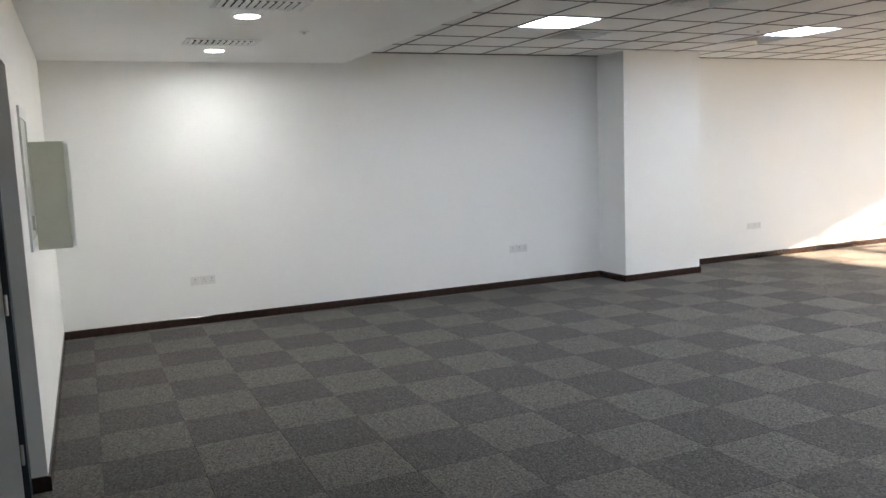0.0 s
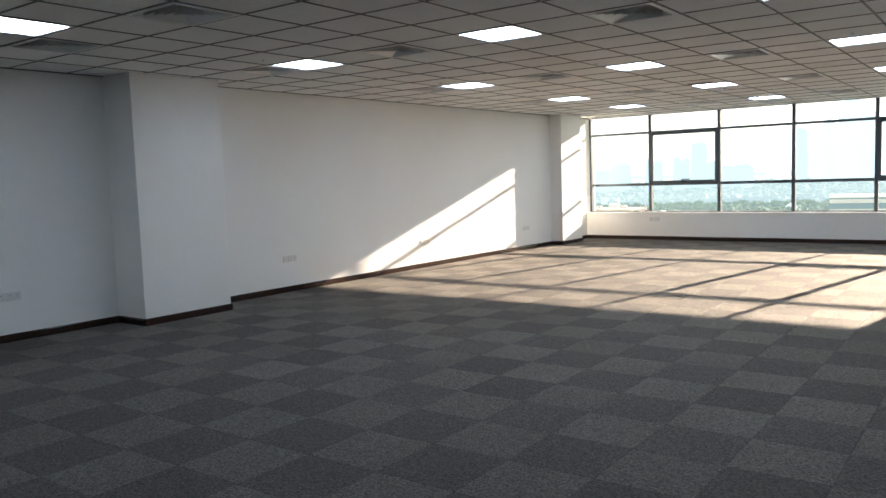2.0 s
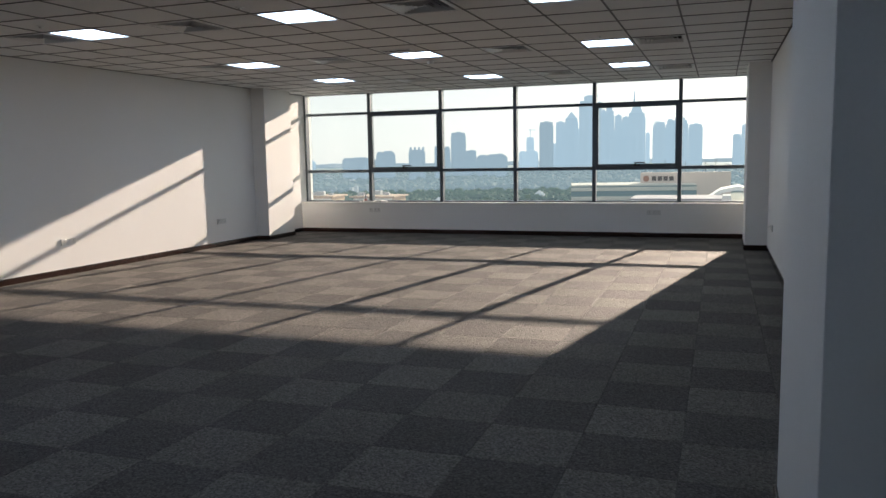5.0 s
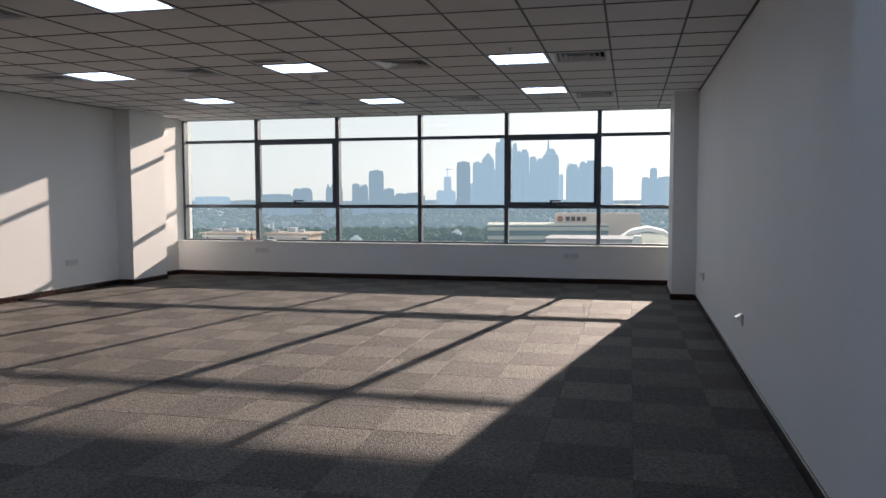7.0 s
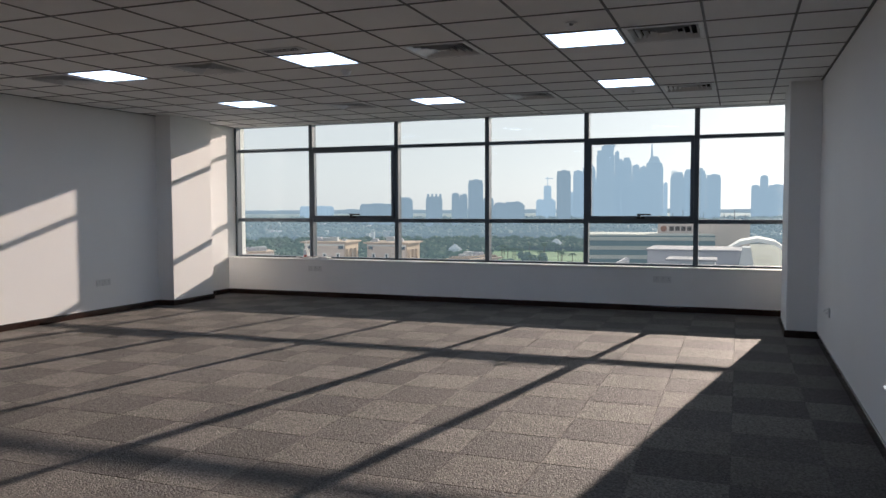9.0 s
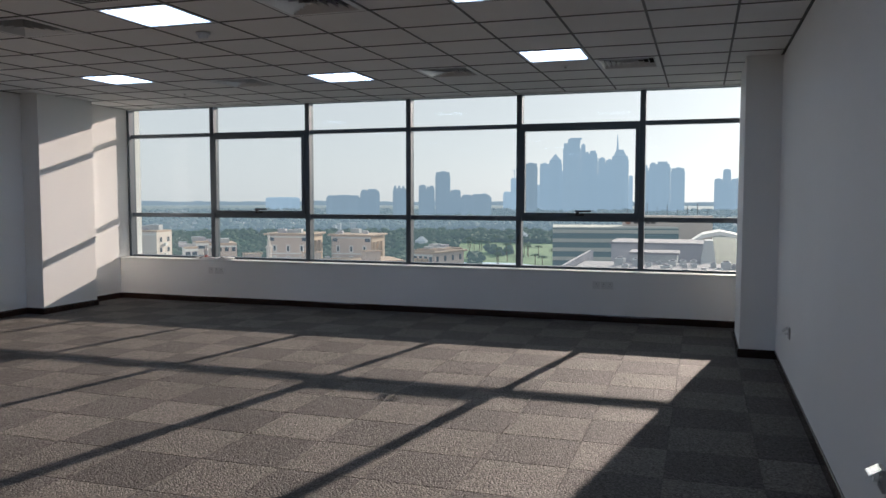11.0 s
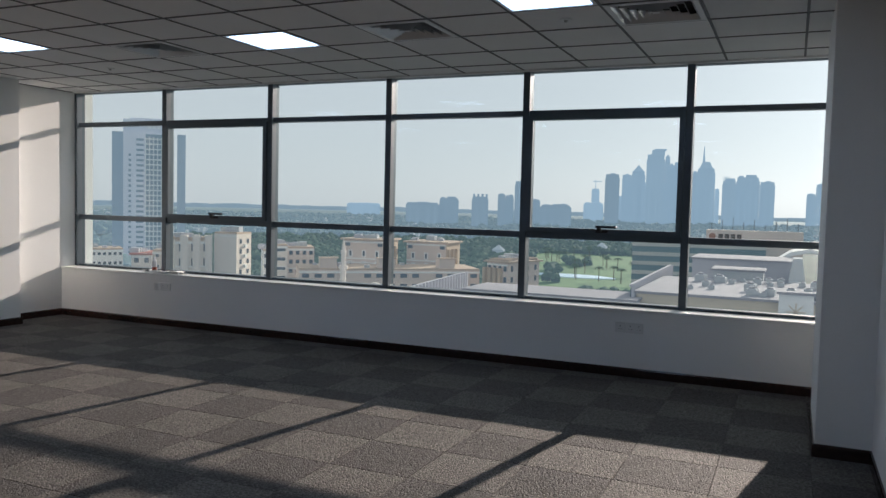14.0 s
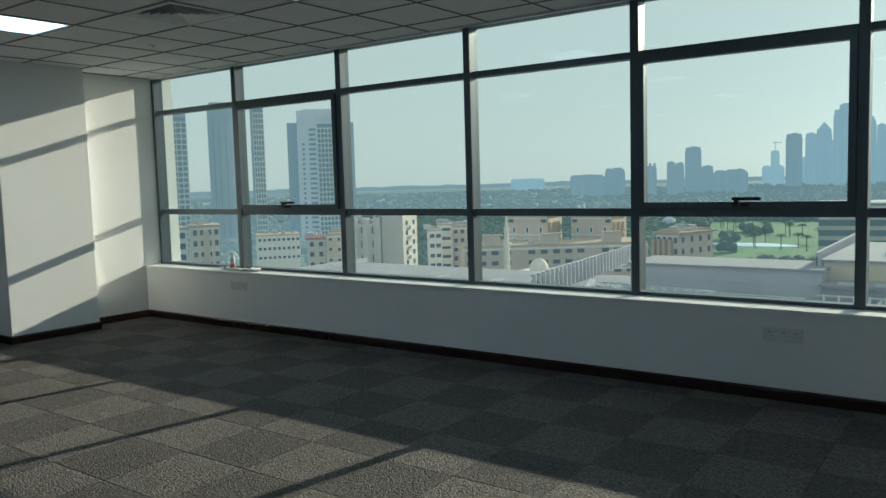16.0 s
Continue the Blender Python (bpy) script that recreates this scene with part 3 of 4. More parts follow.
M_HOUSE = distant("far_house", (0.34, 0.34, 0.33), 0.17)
# skyline tones: haze painted in as bluish colour and glow, stronger with distance
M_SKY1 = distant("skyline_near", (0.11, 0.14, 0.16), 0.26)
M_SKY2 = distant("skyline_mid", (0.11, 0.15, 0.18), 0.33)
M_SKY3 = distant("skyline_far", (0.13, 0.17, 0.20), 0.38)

# slightly brighter copies of the same haze glow, for the facade fins
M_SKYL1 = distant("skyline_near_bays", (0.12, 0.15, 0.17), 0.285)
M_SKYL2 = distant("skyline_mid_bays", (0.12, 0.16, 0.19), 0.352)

BOXES = {}


def unit(name, w, d, h, mat):
    """Shared box mesh, its back on local x=0, standing out towards -x."""
    key = (name, round(w, 3), round(d, 3), round(h, 3), mat.name)
    if key not in BOXES:
        BOXES[key] = mesh_of(name, boxes((-d, 0, -w / 2, w / 2, 0, h)), mat)
    return BOXES[key]


def building(name, label, azl, azr, dist, el_top, turn=0.0, depth=14.0, z0=GROUND, mat=None, floors=0, cols=0, win_size=(1.3, 1.5), side_cols=0, wall_h=3.3,
             surround=False, overhang=0.0, parapet=0.0, below=1.0, group="", roof=None, first=0.9, skip=None, side=-1):
    """A house whose front faces the eye: walls, roof, rows of windows counted down from its top."""
    mid = (azl + azr) / 2
    w = dist * radians(azl - azr)
    h = level(el_top, dist) - z0
    x, y = spot(mid, dist)
    t = thing(name, pose(x, y, z0, 0, 0, mid + turn), label, "building", group)
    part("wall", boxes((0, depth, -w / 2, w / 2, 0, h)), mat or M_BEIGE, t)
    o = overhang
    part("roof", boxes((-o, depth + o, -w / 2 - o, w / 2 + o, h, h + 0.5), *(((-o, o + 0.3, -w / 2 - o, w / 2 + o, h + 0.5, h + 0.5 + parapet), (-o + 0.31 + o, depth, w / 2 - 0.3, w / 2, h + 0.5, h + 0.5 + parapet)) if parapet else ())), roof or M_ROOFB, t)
    ww, wh = win_size
    pm, sm = unit("window", ww, 0.12, wh, M_PANE), unit("surround", ww + 0.7, 0.07, wh + 0.7, M_SURR)
    for i in range(floors):
        z = h - first - wh - i * wall_h
        for j in range(cols):
            if skip and skip(i, j):
                continue
            yy = -w / 2 + w * (j + 0.5) / cols
            piece("window", pm, t, (0, yy, z))
            if surround:
                piece("surround", sm, t, (0, yy, z - 0.35))
        for j in range(side_cols):
            xx = depth * (j + 0.5) / side_cols
            piece("window", pm, t, (xx, side * w / 2, z), math.pi / 2 if side < 0 else -math.pi / 2)
    return t, w, h


# beige apartment houses beyond the roofs
APT = "beige rendered apartment block with small dark windows"
CREAM = "tall beige apartment block with white framed windows and flat cornice"
for azl, azr, dist, el in ((31.3, 28.2, 260, -2.75), (26.75, 23.65, 265, -2.85)):
    # a square corner tower: plain front with framed windows, ochre end wall with tall bays, wide flat cornice
    t, w, h = building("apartment_building", CREAM, azl, azr, dist, el, -22, 13, floors=3, cols=3, win_size=(0.7, 1.7), surround=True, overhang=1.1, wall_h=3.6, first=3.6)
    part("end_wall", boxes((-0.05, 13.05, -w / 2 - 0.25, -w / 2 - 0.01, 0, h - 0.02)), M_OCHRE, t, "ochre rendered end wall")
    bay = unit("bay_window", 0.9, 0.2, 7.5, M_PANE)
    fin = unit("bay_fin", 0.5, 0.8, 11.0, M_OCHRE)
    for k in range(3):
        piece("bay_window", bay, t, (2.6 + 3.9 * k, -w / 2 - 0.251, h - 11), math.pi / 2)
        piece("bay_fin", fin, t, (1.0 + 3.9 * k, -w / 2 - 0.251, h - 13), math.pi / 2)
    part("band", boxes((-0.2, -0.02, -w / 2, w / 2, h - 6.3, h - 5.9)), M_SURR, t, "white string band")
    corner = unit("top_window", 1.7, 0.15, 1.5, M_PANE)
    piece("top_window", corner, t, (0, -w / 2 + 1.3, h - 2.0))
    piece("top_window", corner, t, (0, w / 2 - 1.3, h - 2.0))
t, w, h = building("apartment_building", "long beige apartment block with small dark windows and flat terrace roof", 34.35, 21.0, 240, -4.9, 10, 18, floors=4, cols=15, win_size=(2.1, 1.2), wall_h=3.1, first=1.1, skip=lambda i, j: j in (4, 10))
for yy in (-w * 0.36, -w * 0.02, w * 0.30):
    part("stair_head", boxes((1.0, 6.0, yy, yy + 5.0, h + 0.5, h + 3.4)), M_BEIGE, t, "raised stair head")
    part("pergola", boxes(*[(0.4, 6.6, yy - 0.6 + 0.9 * k, yy - 0.3 + 0.9 * k, h + 3.41, h + 3.65) for k in range(7)]), M_ROOFB, t, "timber pergola slats")
t, w, h = building("apartment_building", "beige apartment block with tall bays and timber pergola roof", 20.9, 19.0, 235, -4.15, -38, 16, floors=5, cols=4, win_size=(1.0, 1.6), overhang=0.9, side_cols=4)
part("pergola", boxes(*[(0.5, 15.5, -w / 2 + 0.4 + k * 1.05, -w / 2 + 0.7 + k * 1.05, h + 0.95, h + 1.2) for k in range(int(w / 1.05))], (0.5, 0.9, -w / 2, w / 2, h + 0.5, h + 0.94), (15.0, 15.4, -w / 2, w / 2, h + 0.5, h + 0.94)), M_ROOFB, t, "timber pergola slats")
for k in range(4):
    yy = -w / 2 + w * (k + 0.5) / 4
    part("bay", boxes((-1.2, -0.02, yy + 0.9, yy + 1.9, 0, h - 1.6)), M_OCHRE, t, "ochre projecting bay")
# pale block with a blank front and a narrow windowed end wall
t, w, h = building("apartment_building", "pale apartment block with a blank face and a narrow windowed end", 40.4, 38.6, 238, -2.45, -32, 8, floors=10, mat=M_CREAMY, wall_h=3.0, first=1.5, side_cols=2, win_size=(1.0, 1.3))
part("blank_face", boxes((-0.25, -0.01, -w / 2, w / 2, 0, h - 0.02)), M_PALE, t, "blank grey beige wall")
rail = unit("balcony", 0.9, 0.7, 0.9, M_SURR)
for i in range(8):
    piece("balcony", rail, t, (4.0, -w / 2, h - 4.0 - i * 3.0), math.pi / 2)
t, w, h = building("apartment_building", "pale apartment block with rounded stair bays", 42.9, 40.45, 236, -2.95, 6, 16, floors=4, cols=3, win_size=(1.1, 2.2), mat=M_CREAMY, wall_h=4.2, parapet=0.5)
for k in range(3):
    yy = -w / 2 + w * (k + 0.25) / 3
    bm = bmesh.new()
    prism(bm, circle(0, yy, 1.1, 12), 0, h + 1.6)
    part("stair_bay", bm, M_PALE, t, "rounded stair bay")
building("apartment_building", "small white apartment block with square windows", 36.89, 36.0, 262, -3.65, 4, 12, floors=6, cols=2, win_size=(1.5, 1.3), mat=M_SURR)
t, w, h = building("apartment_building", "grey apartment block with rows of deep balconies", 36.1, 35.2, 285, -3.25, 5, 14, floors=6, cols=1, win_size=(3.0, 1.5), mat=M_PALE)
slab = unit("balcony", 3.8, 1.3, 0.9, M_PALE)
for i in range(6):
    piece("balcony", slab, t, (0, 0, h - 2.9 - i * 3.3))
building("apartment_building", "pink beige apartment block with terraced roof", 35.2, 33.3, 290, -3.4, 5, 14, floors=5, cols=4, mat=M_BEIGE)
building("apartment_building", "cream apartment block with a red tiled roof edge", 45.7, 44.4, 262, -3.95, -6, 14, floors=6, cols=2, mat=M_PALE, roof=M_REDROOF, overhang=0.6)
building("apartment_building", "cream apartment block with small square windows", 44.35, 43.1, 256, -3.7, -10, 14, floors=6, cols=2, win_size=(0.9, 0.9), mat=M_CREAMY)
building("apartment_building", "long low white block with ribbon windows", 49.2, 46.2, 300, -3.6, 4, 14, floors=3, cols=9, win_size=(1.0, 1.0), mat=M_SURR)
t, w, h = building("apartment_building", "pink and cream apartment block with recessed balconies", 53.6, 51.7, 250, -2.75, 4, 14, floors=6, cols=4, win_size=(1.1, 1.6), mat=M_CREAMY, overhang=0.5)
part("end_bay", boxes((-1.0, -0.02, -w * 0.12, w * 0.1, 0, h - 1.2)), M_BEIGE, t, "pink projecting bay")
building("apartment_building", "white apartment block with deep balconies", 57.4, 53.9, 255, -2.9, 4, 14, floors=6, cols=5, win_size=(2.0, 1.8), mat=M_SURR)

# mosque with dome and minaret
x, y = spot(28.9, 190)
t = thing("mosque", pose(x, y, GROUND), "small cream mosque with a dome and slender minaret", "mosque")
part("hall", boxes((-6, 6, -6, 6, 0, 23)), M_PALE, t)
bm = bmesh.new()
prism(bm, circle(0, 0, 2.3, 24), 23, 24)
for k in range(6):
    a, b = math.pi / 2 * k / 6, math.pi / 2 * (k + 1) / 6
    prism(bm, circle(0, 0, 2.2 * math.cos(a), 24), 24 + 2.2 * math.sin(a), 24 + 2.2 * math.sin(b), max(math.cos(b) / math.cos(a), 0.05))
part("dome", bm, M_PALE, t)
bm = bmesh.new()
for r, z0, z1, s in ((0.75, 0, 29, 1), (1.15, 29, 29.7, 1), (0.6, 29.7, 33, 1), (0.85, 33, 33.4, 1), (0.5, 33.4, 36.8, 0.1)):
    prism(bm, circle(0, 9, r, 14), z0, z1, s)
part("minaret", bm, M_PALE, t)

# residential towers
def tower(name, label, azl, azr, dist, el_top, turn, depth, mat, floors, cols, side_cols, ww, wall_h=3.4, side=-1):
    return building(name, label, azl, azr, dist, el_top, turn, depth, mat=mat, floors=floors, cols=cols, win_size=(ww, 1.7), side_cols=side_cols, wall_h=wall_h, roof=mat, parapet=2.0, first=3.0, side=side)


def balcony_grid(t, w, h, y0, y1, floors, posts):
    """A glazed bay with a white grid of balcony slabs and posts."""
    part("glazed_bay", boxes((-0.6, -0.02, y0, y1, 0, h - 1)), M_TGLASS, t, "dark glazed bay")
    slab = unit("balcony_slab", y1 - y0, 1.3, 0.7, M_SURR)
    for i in range(floors):
        piece("balcony_slab", slab, t, (-0.61, (y0 + y1) / 2, h - 4.5 - i * 3.4))
    post = unit("balcony_post", 0.5, 1.0, h - 3, M_SURR)
    for k in range(posts):
        piece("balcony_post", post, t, (-0.61, y0 + (y1 - y0) * k / (posts - 1), 0))


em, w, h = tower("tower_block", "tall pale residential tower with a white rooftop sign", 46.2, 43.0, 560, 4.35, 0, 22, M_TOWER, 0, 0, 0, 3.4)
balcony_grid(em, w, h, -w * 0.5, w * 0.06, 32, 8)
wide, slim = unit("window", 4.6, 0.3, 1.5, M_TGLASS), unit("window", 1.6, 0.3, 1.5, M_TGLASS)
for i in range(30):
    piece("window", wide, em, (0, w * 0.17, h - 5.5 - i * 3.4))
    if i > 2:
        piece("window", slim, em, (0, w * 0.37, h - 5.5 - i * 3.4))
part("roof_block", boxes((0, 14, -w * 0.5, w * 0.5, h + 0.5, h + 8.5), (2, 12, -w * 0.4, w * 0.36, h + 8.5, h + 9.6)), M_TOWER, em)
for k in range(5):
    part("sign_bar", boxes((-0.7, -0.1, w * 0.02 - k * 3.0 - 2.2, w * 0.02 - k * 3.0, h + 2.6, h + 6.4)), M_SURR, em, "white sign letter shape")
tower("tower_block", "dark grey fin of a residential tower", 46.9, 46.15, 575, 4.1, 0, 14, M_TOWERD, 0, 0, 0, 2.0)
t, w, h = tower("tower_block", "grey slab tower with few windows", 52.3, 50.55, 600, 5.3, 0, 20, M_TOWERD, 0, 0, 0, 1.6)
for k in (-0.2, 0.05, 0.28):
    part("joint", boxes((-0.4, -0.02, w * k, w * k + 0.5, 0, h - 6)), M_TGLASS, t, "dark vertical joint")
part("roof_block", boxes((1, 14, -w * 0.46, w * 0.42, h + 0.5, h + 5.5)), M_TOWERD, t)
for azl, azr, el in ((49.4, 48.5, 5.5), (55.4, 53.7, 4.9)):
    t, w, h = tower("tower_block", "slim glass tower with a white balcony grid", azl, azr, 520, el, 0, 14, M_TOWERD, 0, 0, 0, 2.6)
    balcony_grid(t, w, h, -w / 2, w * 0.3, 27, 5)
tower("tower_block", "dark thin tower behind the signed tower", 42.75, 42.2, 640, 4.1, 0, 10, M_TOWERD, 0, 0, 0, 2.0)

# rooftop tanks, parapets and pergolas of the apartment blocks
rnd = random.Random(31)
for house in [ob for ob in scene.objects if ob.name.startswith("apartment_building")]:
    body_ = next(c for c in house.children if c.name.startswith("wall"))
    hw, hh = max(v.co.y for v in body_.data.vertices), max(v.co.z for v in body_.data.vertices)
    dd = max(v.co.x for v in body_.data.vertices)
    for k in range(5):
        yy, s = rnd.uniform(-hw * 0.8, hw * 0.8), rnd.uniform(0.6, 1.6)
        xx = rnd.uniform(3, dd - 3)
        part("roof_box", boxes((xx, xx + s * 1.5, yy, yy + s * 2, hh + 0.5, hh + 0.5 + s)), M_WHITE if k % 2 else M_DUCT, house)
    part("cornice", boxes((-0.25, -0.02, -hw, hw, hh - 0.9, hh - 0.4)), M_SURR, house, "pale cornice band")
    part("string_course", boxes((-0.15, -0.02, -hw, hw, hh - 7.6, hh - 7.3)), M_SURR, house, "pale string course")

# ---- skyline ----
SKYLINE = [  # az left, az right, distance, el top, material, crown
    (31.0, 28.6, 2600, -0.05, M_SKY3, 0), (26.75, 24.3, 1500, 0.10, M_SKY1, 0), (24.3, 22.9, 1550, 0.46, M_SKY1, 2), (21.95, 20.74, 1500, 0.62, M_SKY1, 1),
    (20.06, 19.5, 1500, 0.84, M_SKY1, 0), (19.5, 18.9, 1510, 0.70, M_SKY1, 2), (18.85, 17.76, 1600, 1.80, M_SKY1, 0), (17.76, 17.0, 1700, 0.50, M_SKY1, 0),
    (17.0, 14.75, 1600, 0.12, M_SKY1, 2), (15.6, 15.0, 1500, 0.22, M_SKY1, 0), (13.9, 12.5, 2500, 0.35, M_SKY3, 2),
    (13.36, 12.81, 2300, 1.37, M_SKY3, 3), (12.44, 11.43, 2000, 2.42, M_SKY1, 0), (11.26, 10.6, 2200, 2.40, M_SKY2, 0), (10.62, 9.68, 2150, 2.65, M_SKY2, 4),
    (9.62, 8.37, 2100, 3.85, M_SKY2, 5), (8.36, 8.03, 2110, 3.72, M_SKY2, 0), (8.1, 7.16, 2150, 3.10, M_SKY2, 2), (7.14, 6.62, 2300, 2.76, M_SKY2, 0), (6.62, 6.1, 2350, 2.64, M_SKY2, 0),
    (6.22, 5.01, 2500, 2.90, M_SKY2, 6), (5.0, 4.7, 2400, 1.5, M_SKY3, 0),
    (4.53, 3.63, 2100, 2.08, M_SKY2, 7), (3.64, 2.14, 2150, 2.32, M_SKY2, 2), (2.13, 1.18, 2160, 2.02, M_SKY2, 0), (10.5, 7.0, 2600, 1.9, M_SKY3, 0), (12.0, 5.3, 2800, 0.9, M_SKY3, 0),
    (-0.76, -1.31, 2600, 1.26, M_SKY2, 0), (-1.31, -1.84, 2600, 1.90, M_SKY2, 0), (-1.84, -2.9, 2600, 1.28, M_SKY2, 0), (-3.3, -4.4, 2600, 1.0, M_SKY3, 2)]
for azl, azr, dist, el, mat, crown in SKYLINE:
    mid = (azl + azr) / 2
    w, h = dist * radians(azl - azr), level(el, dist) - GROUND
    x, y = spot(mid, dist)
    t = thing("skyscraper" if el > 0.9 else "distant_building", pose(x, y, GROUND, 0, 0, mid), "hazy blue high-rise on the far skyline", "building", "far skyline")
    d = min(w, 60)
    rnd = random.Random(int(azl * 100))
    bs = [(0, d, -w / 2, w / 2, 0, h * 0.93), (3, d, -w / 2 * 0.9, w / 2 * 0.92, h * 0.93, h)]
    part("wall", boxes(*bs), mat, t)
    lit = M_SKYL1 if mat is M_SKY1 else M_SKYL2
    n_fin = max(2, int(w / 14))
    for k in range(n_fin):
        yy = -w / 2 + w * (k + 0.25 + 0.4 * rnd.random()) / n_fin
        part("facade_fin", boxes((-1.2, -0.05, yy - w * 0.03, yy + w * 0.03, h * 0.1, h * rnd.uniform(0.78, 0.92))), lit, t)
    bm = bmesh.new()
    if crown == 0:
        box(bm, 5, d - 3, -w * 0.2, w * 0.15, h, h + h * 0.02)
    elif crown == 1:
        for k in range(4):
            box(bm, 4, d - 3, -w / 2 + w * (k + 0.2) / 4, -w / 2 + w * (k + 0.7) / 4, h, h + 5)
    elif crown == 2:
        box(bm, 4, d - 3, -w * 0.35, w * 0.1, h, h + 0.05 * h)
        box(bm, 4, d - 3, w * 0.2, w * 0.4, h, h + 0.03 * h)
    elif crown == 3:
        box(bm, 4, 6, -1, 1, h, h + 26)
        box(bm, 4, 6, -16, 8, h + 20, h + 22)
    elif crown == 4:
        prism(bm, [(0, -w / 2 * .8), (d, -w / 2 * .8), (d, w / 2 * .8), (0, w / 2 * .8)], h, h + 0.12 * h, 0.05)
    elif crown == 5:
        box(bm, 2, d, -w / 2 * .95, w / 2 * .45, h, h + 0.06 * h)
        box(bm, 2, d, -w / 2 * 1.1, w / 2 * .2, h + 0.06 * h, h + 0.075 * h)
    elif crown == 6:
        prism(bm, [(0, -w / 2 * .7), (d, -w / 2 * .7), (d, w / 2 * .75), (0, w / 2 * .75)], h, h + 0.12 * h, 0.55)
        prism(bm, circle(d / 2, w * 0.15, 4, 8), h + 0.1 * h, h + 0.40 * h, 0.2)
    else:
        for k in range(5):
            a = radians(-60 + 30 * k)
            box(bm, 4, 6, -0.9, 0.9, 0, 12, pose(0, w * 0.2, h) @ Matrix.Rotation(a, 4, "X"))
        box(bm, 4, d, -w * 0.4, w * 0.1, h, h + 6)
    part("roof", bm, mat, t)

# ---- golf course, woods and suburbs ----
bm = bmesh.new()
rnd = random.Random(9)
for az, dist, rx, ry in [(14, 470, 90, 75), (11.5, 590, 110, 60), (16.5, 620, 60, 60), (13, 700, 60, 80), (19, 780, 30, 90), (24, 640, 26, 40), (10, 760, 40, 60)]:
    x, y = spot(az, dist)
    ring = [(x + rx * math.cos(a) * (1 + 0.25 * math.sin(3 * a + az)), y + ry * math.sin(a) * (1 + 0.2 * math.cos(2 * a + dist))) for a in [2 * math.pi * i / 28 for i in range(28)]]
    prism(bm, ring, GROUND, GROUND + 0.3 + 0.02 * (dist % 7))
tagged(part("golf_lawn", bm, M_LAWN), "bright green golf course lawn with paths", "lawn", kind="structure")
bm = bmesh.new()
x, y = spot(14.4, 520)
prism(bm, [(x + 12 * math.cos(a), y + 26 * math.sin(a) * (1 + .2 * math.sin(2 * a))) for a in [2 * math.pi * i / 24 for i in range(24)]], GROUND, GROUND + 0.8)
tagged(part("pond", bm, M_POND), "pale still pond on the golf course", "water", kind="structure")


# added backdrop blocks whose glow paints a band of haze along the horizon
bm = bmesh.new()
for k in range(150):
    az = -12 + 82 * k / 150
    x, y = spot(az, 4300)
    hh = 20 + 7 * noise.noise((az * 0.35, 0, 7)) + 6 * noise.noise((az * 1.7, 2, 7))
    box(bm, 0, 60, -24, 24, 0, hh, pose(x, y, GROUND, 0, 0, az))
tagged(part("far_district", bm, distant("horizon_haze", (0.16, 0.18, 0.18), 0.25)), "pale uneven haze belt added to raise the horizon", "district", kind="stuff")


def clump(vs, fs, x, y, z, r, rnd):
    """One rough eight-sided leafy mass."""
    o = len(vs)
    k = 6
    for zz, s in ((0.0, 0.75), (0.55, 1.0), (1.0, 0.62)):
        for i in range(k):
            a = 2 * math.pi * (i + 0.5 * (zz > 0.3)) / k
            q = r * s * rnd.uniform(0.7, 1.25)
            vs.append((x + q * math.cos(a), y + q * math.sin(a), z + r * 1.1 * zz * rnd.uniform(0.85, 1.15)))
    vs.append((x + rnd.uniform(-.3, .3) * r, y, z + r * 1.35))
    for lv in (0, 1):
        for i in range(k):
            a, b = o + lv * k + i, o + lv * k + (i + 1) % k
            fs += [(a, b, b + k), (a, b + k, a + k)]
    for i in range(k):
        fs.append((o + 2 * k + i, o + 2 * k + (i + 1) % k, o + 3 * k))


def woods(name, label, count, az_range, d_range, r_range, mat, seed, keep=None):
    rnd = random.Random(seed)
    vs, fs = [], []
    for _ in range(count):
        az, u = rnd.uniform(*az_range), rnd.random()
        dist = d_range[0] + (d_range[1] - d_range[0]) * u
        if keep and not keep(az, dist):
            continue
        x, y = spot(az, dist)
        for _ in range(3):
            r = rnd.uniform(*r_range)
            clump(vs, fs, x + rnd.uniform(-1, 1) * r, y + rnd.uniform(-1, 1) * r, GROUND + rnd.uniform(0, 2.5), r, rnd)
    me = bpy.data.meshes.new(name)
    me.from_pydata(vs, [], fs)
    me.materials.append(mat)
    return tagged(new(name, me), label, "trees", kind="stuff")


def off_lawn(az, dist):
    if dist < 400:
        return True
    return not (8 < az < 19 and dist < 760) or (noise.noise((az * 0.9, dist * 0.012, 3)) > 0.40)


woods("near_trees", "dense dark green trees round the golf course", 3000, (4, 42), (320, 980), (2.2, 4.6), M_LEAF, 3, off_lawn)
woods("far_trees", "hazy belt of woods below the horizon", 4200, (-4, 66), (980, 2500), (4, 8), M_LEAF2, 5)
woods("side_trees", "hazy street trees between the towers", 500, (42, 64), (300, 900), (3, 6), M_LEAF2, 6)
rnd = random.Random(12)
bm_v = bmesh.new()
for _ in range(300):
    az, dist = rnd.uniform(24, 62), rnd.uniform(1000, 2300)
    x, y = spot(az, dist)
    s = rnd.uniform(4, 9)
    box(bm_v, x, x + s, y, y + s * rnd.uniform(0.8, 2.2), GROUND, GROUND + rnd.uniform(6, 11))
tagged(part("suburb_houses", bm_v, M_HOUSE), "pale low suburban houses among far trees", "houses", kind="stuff")
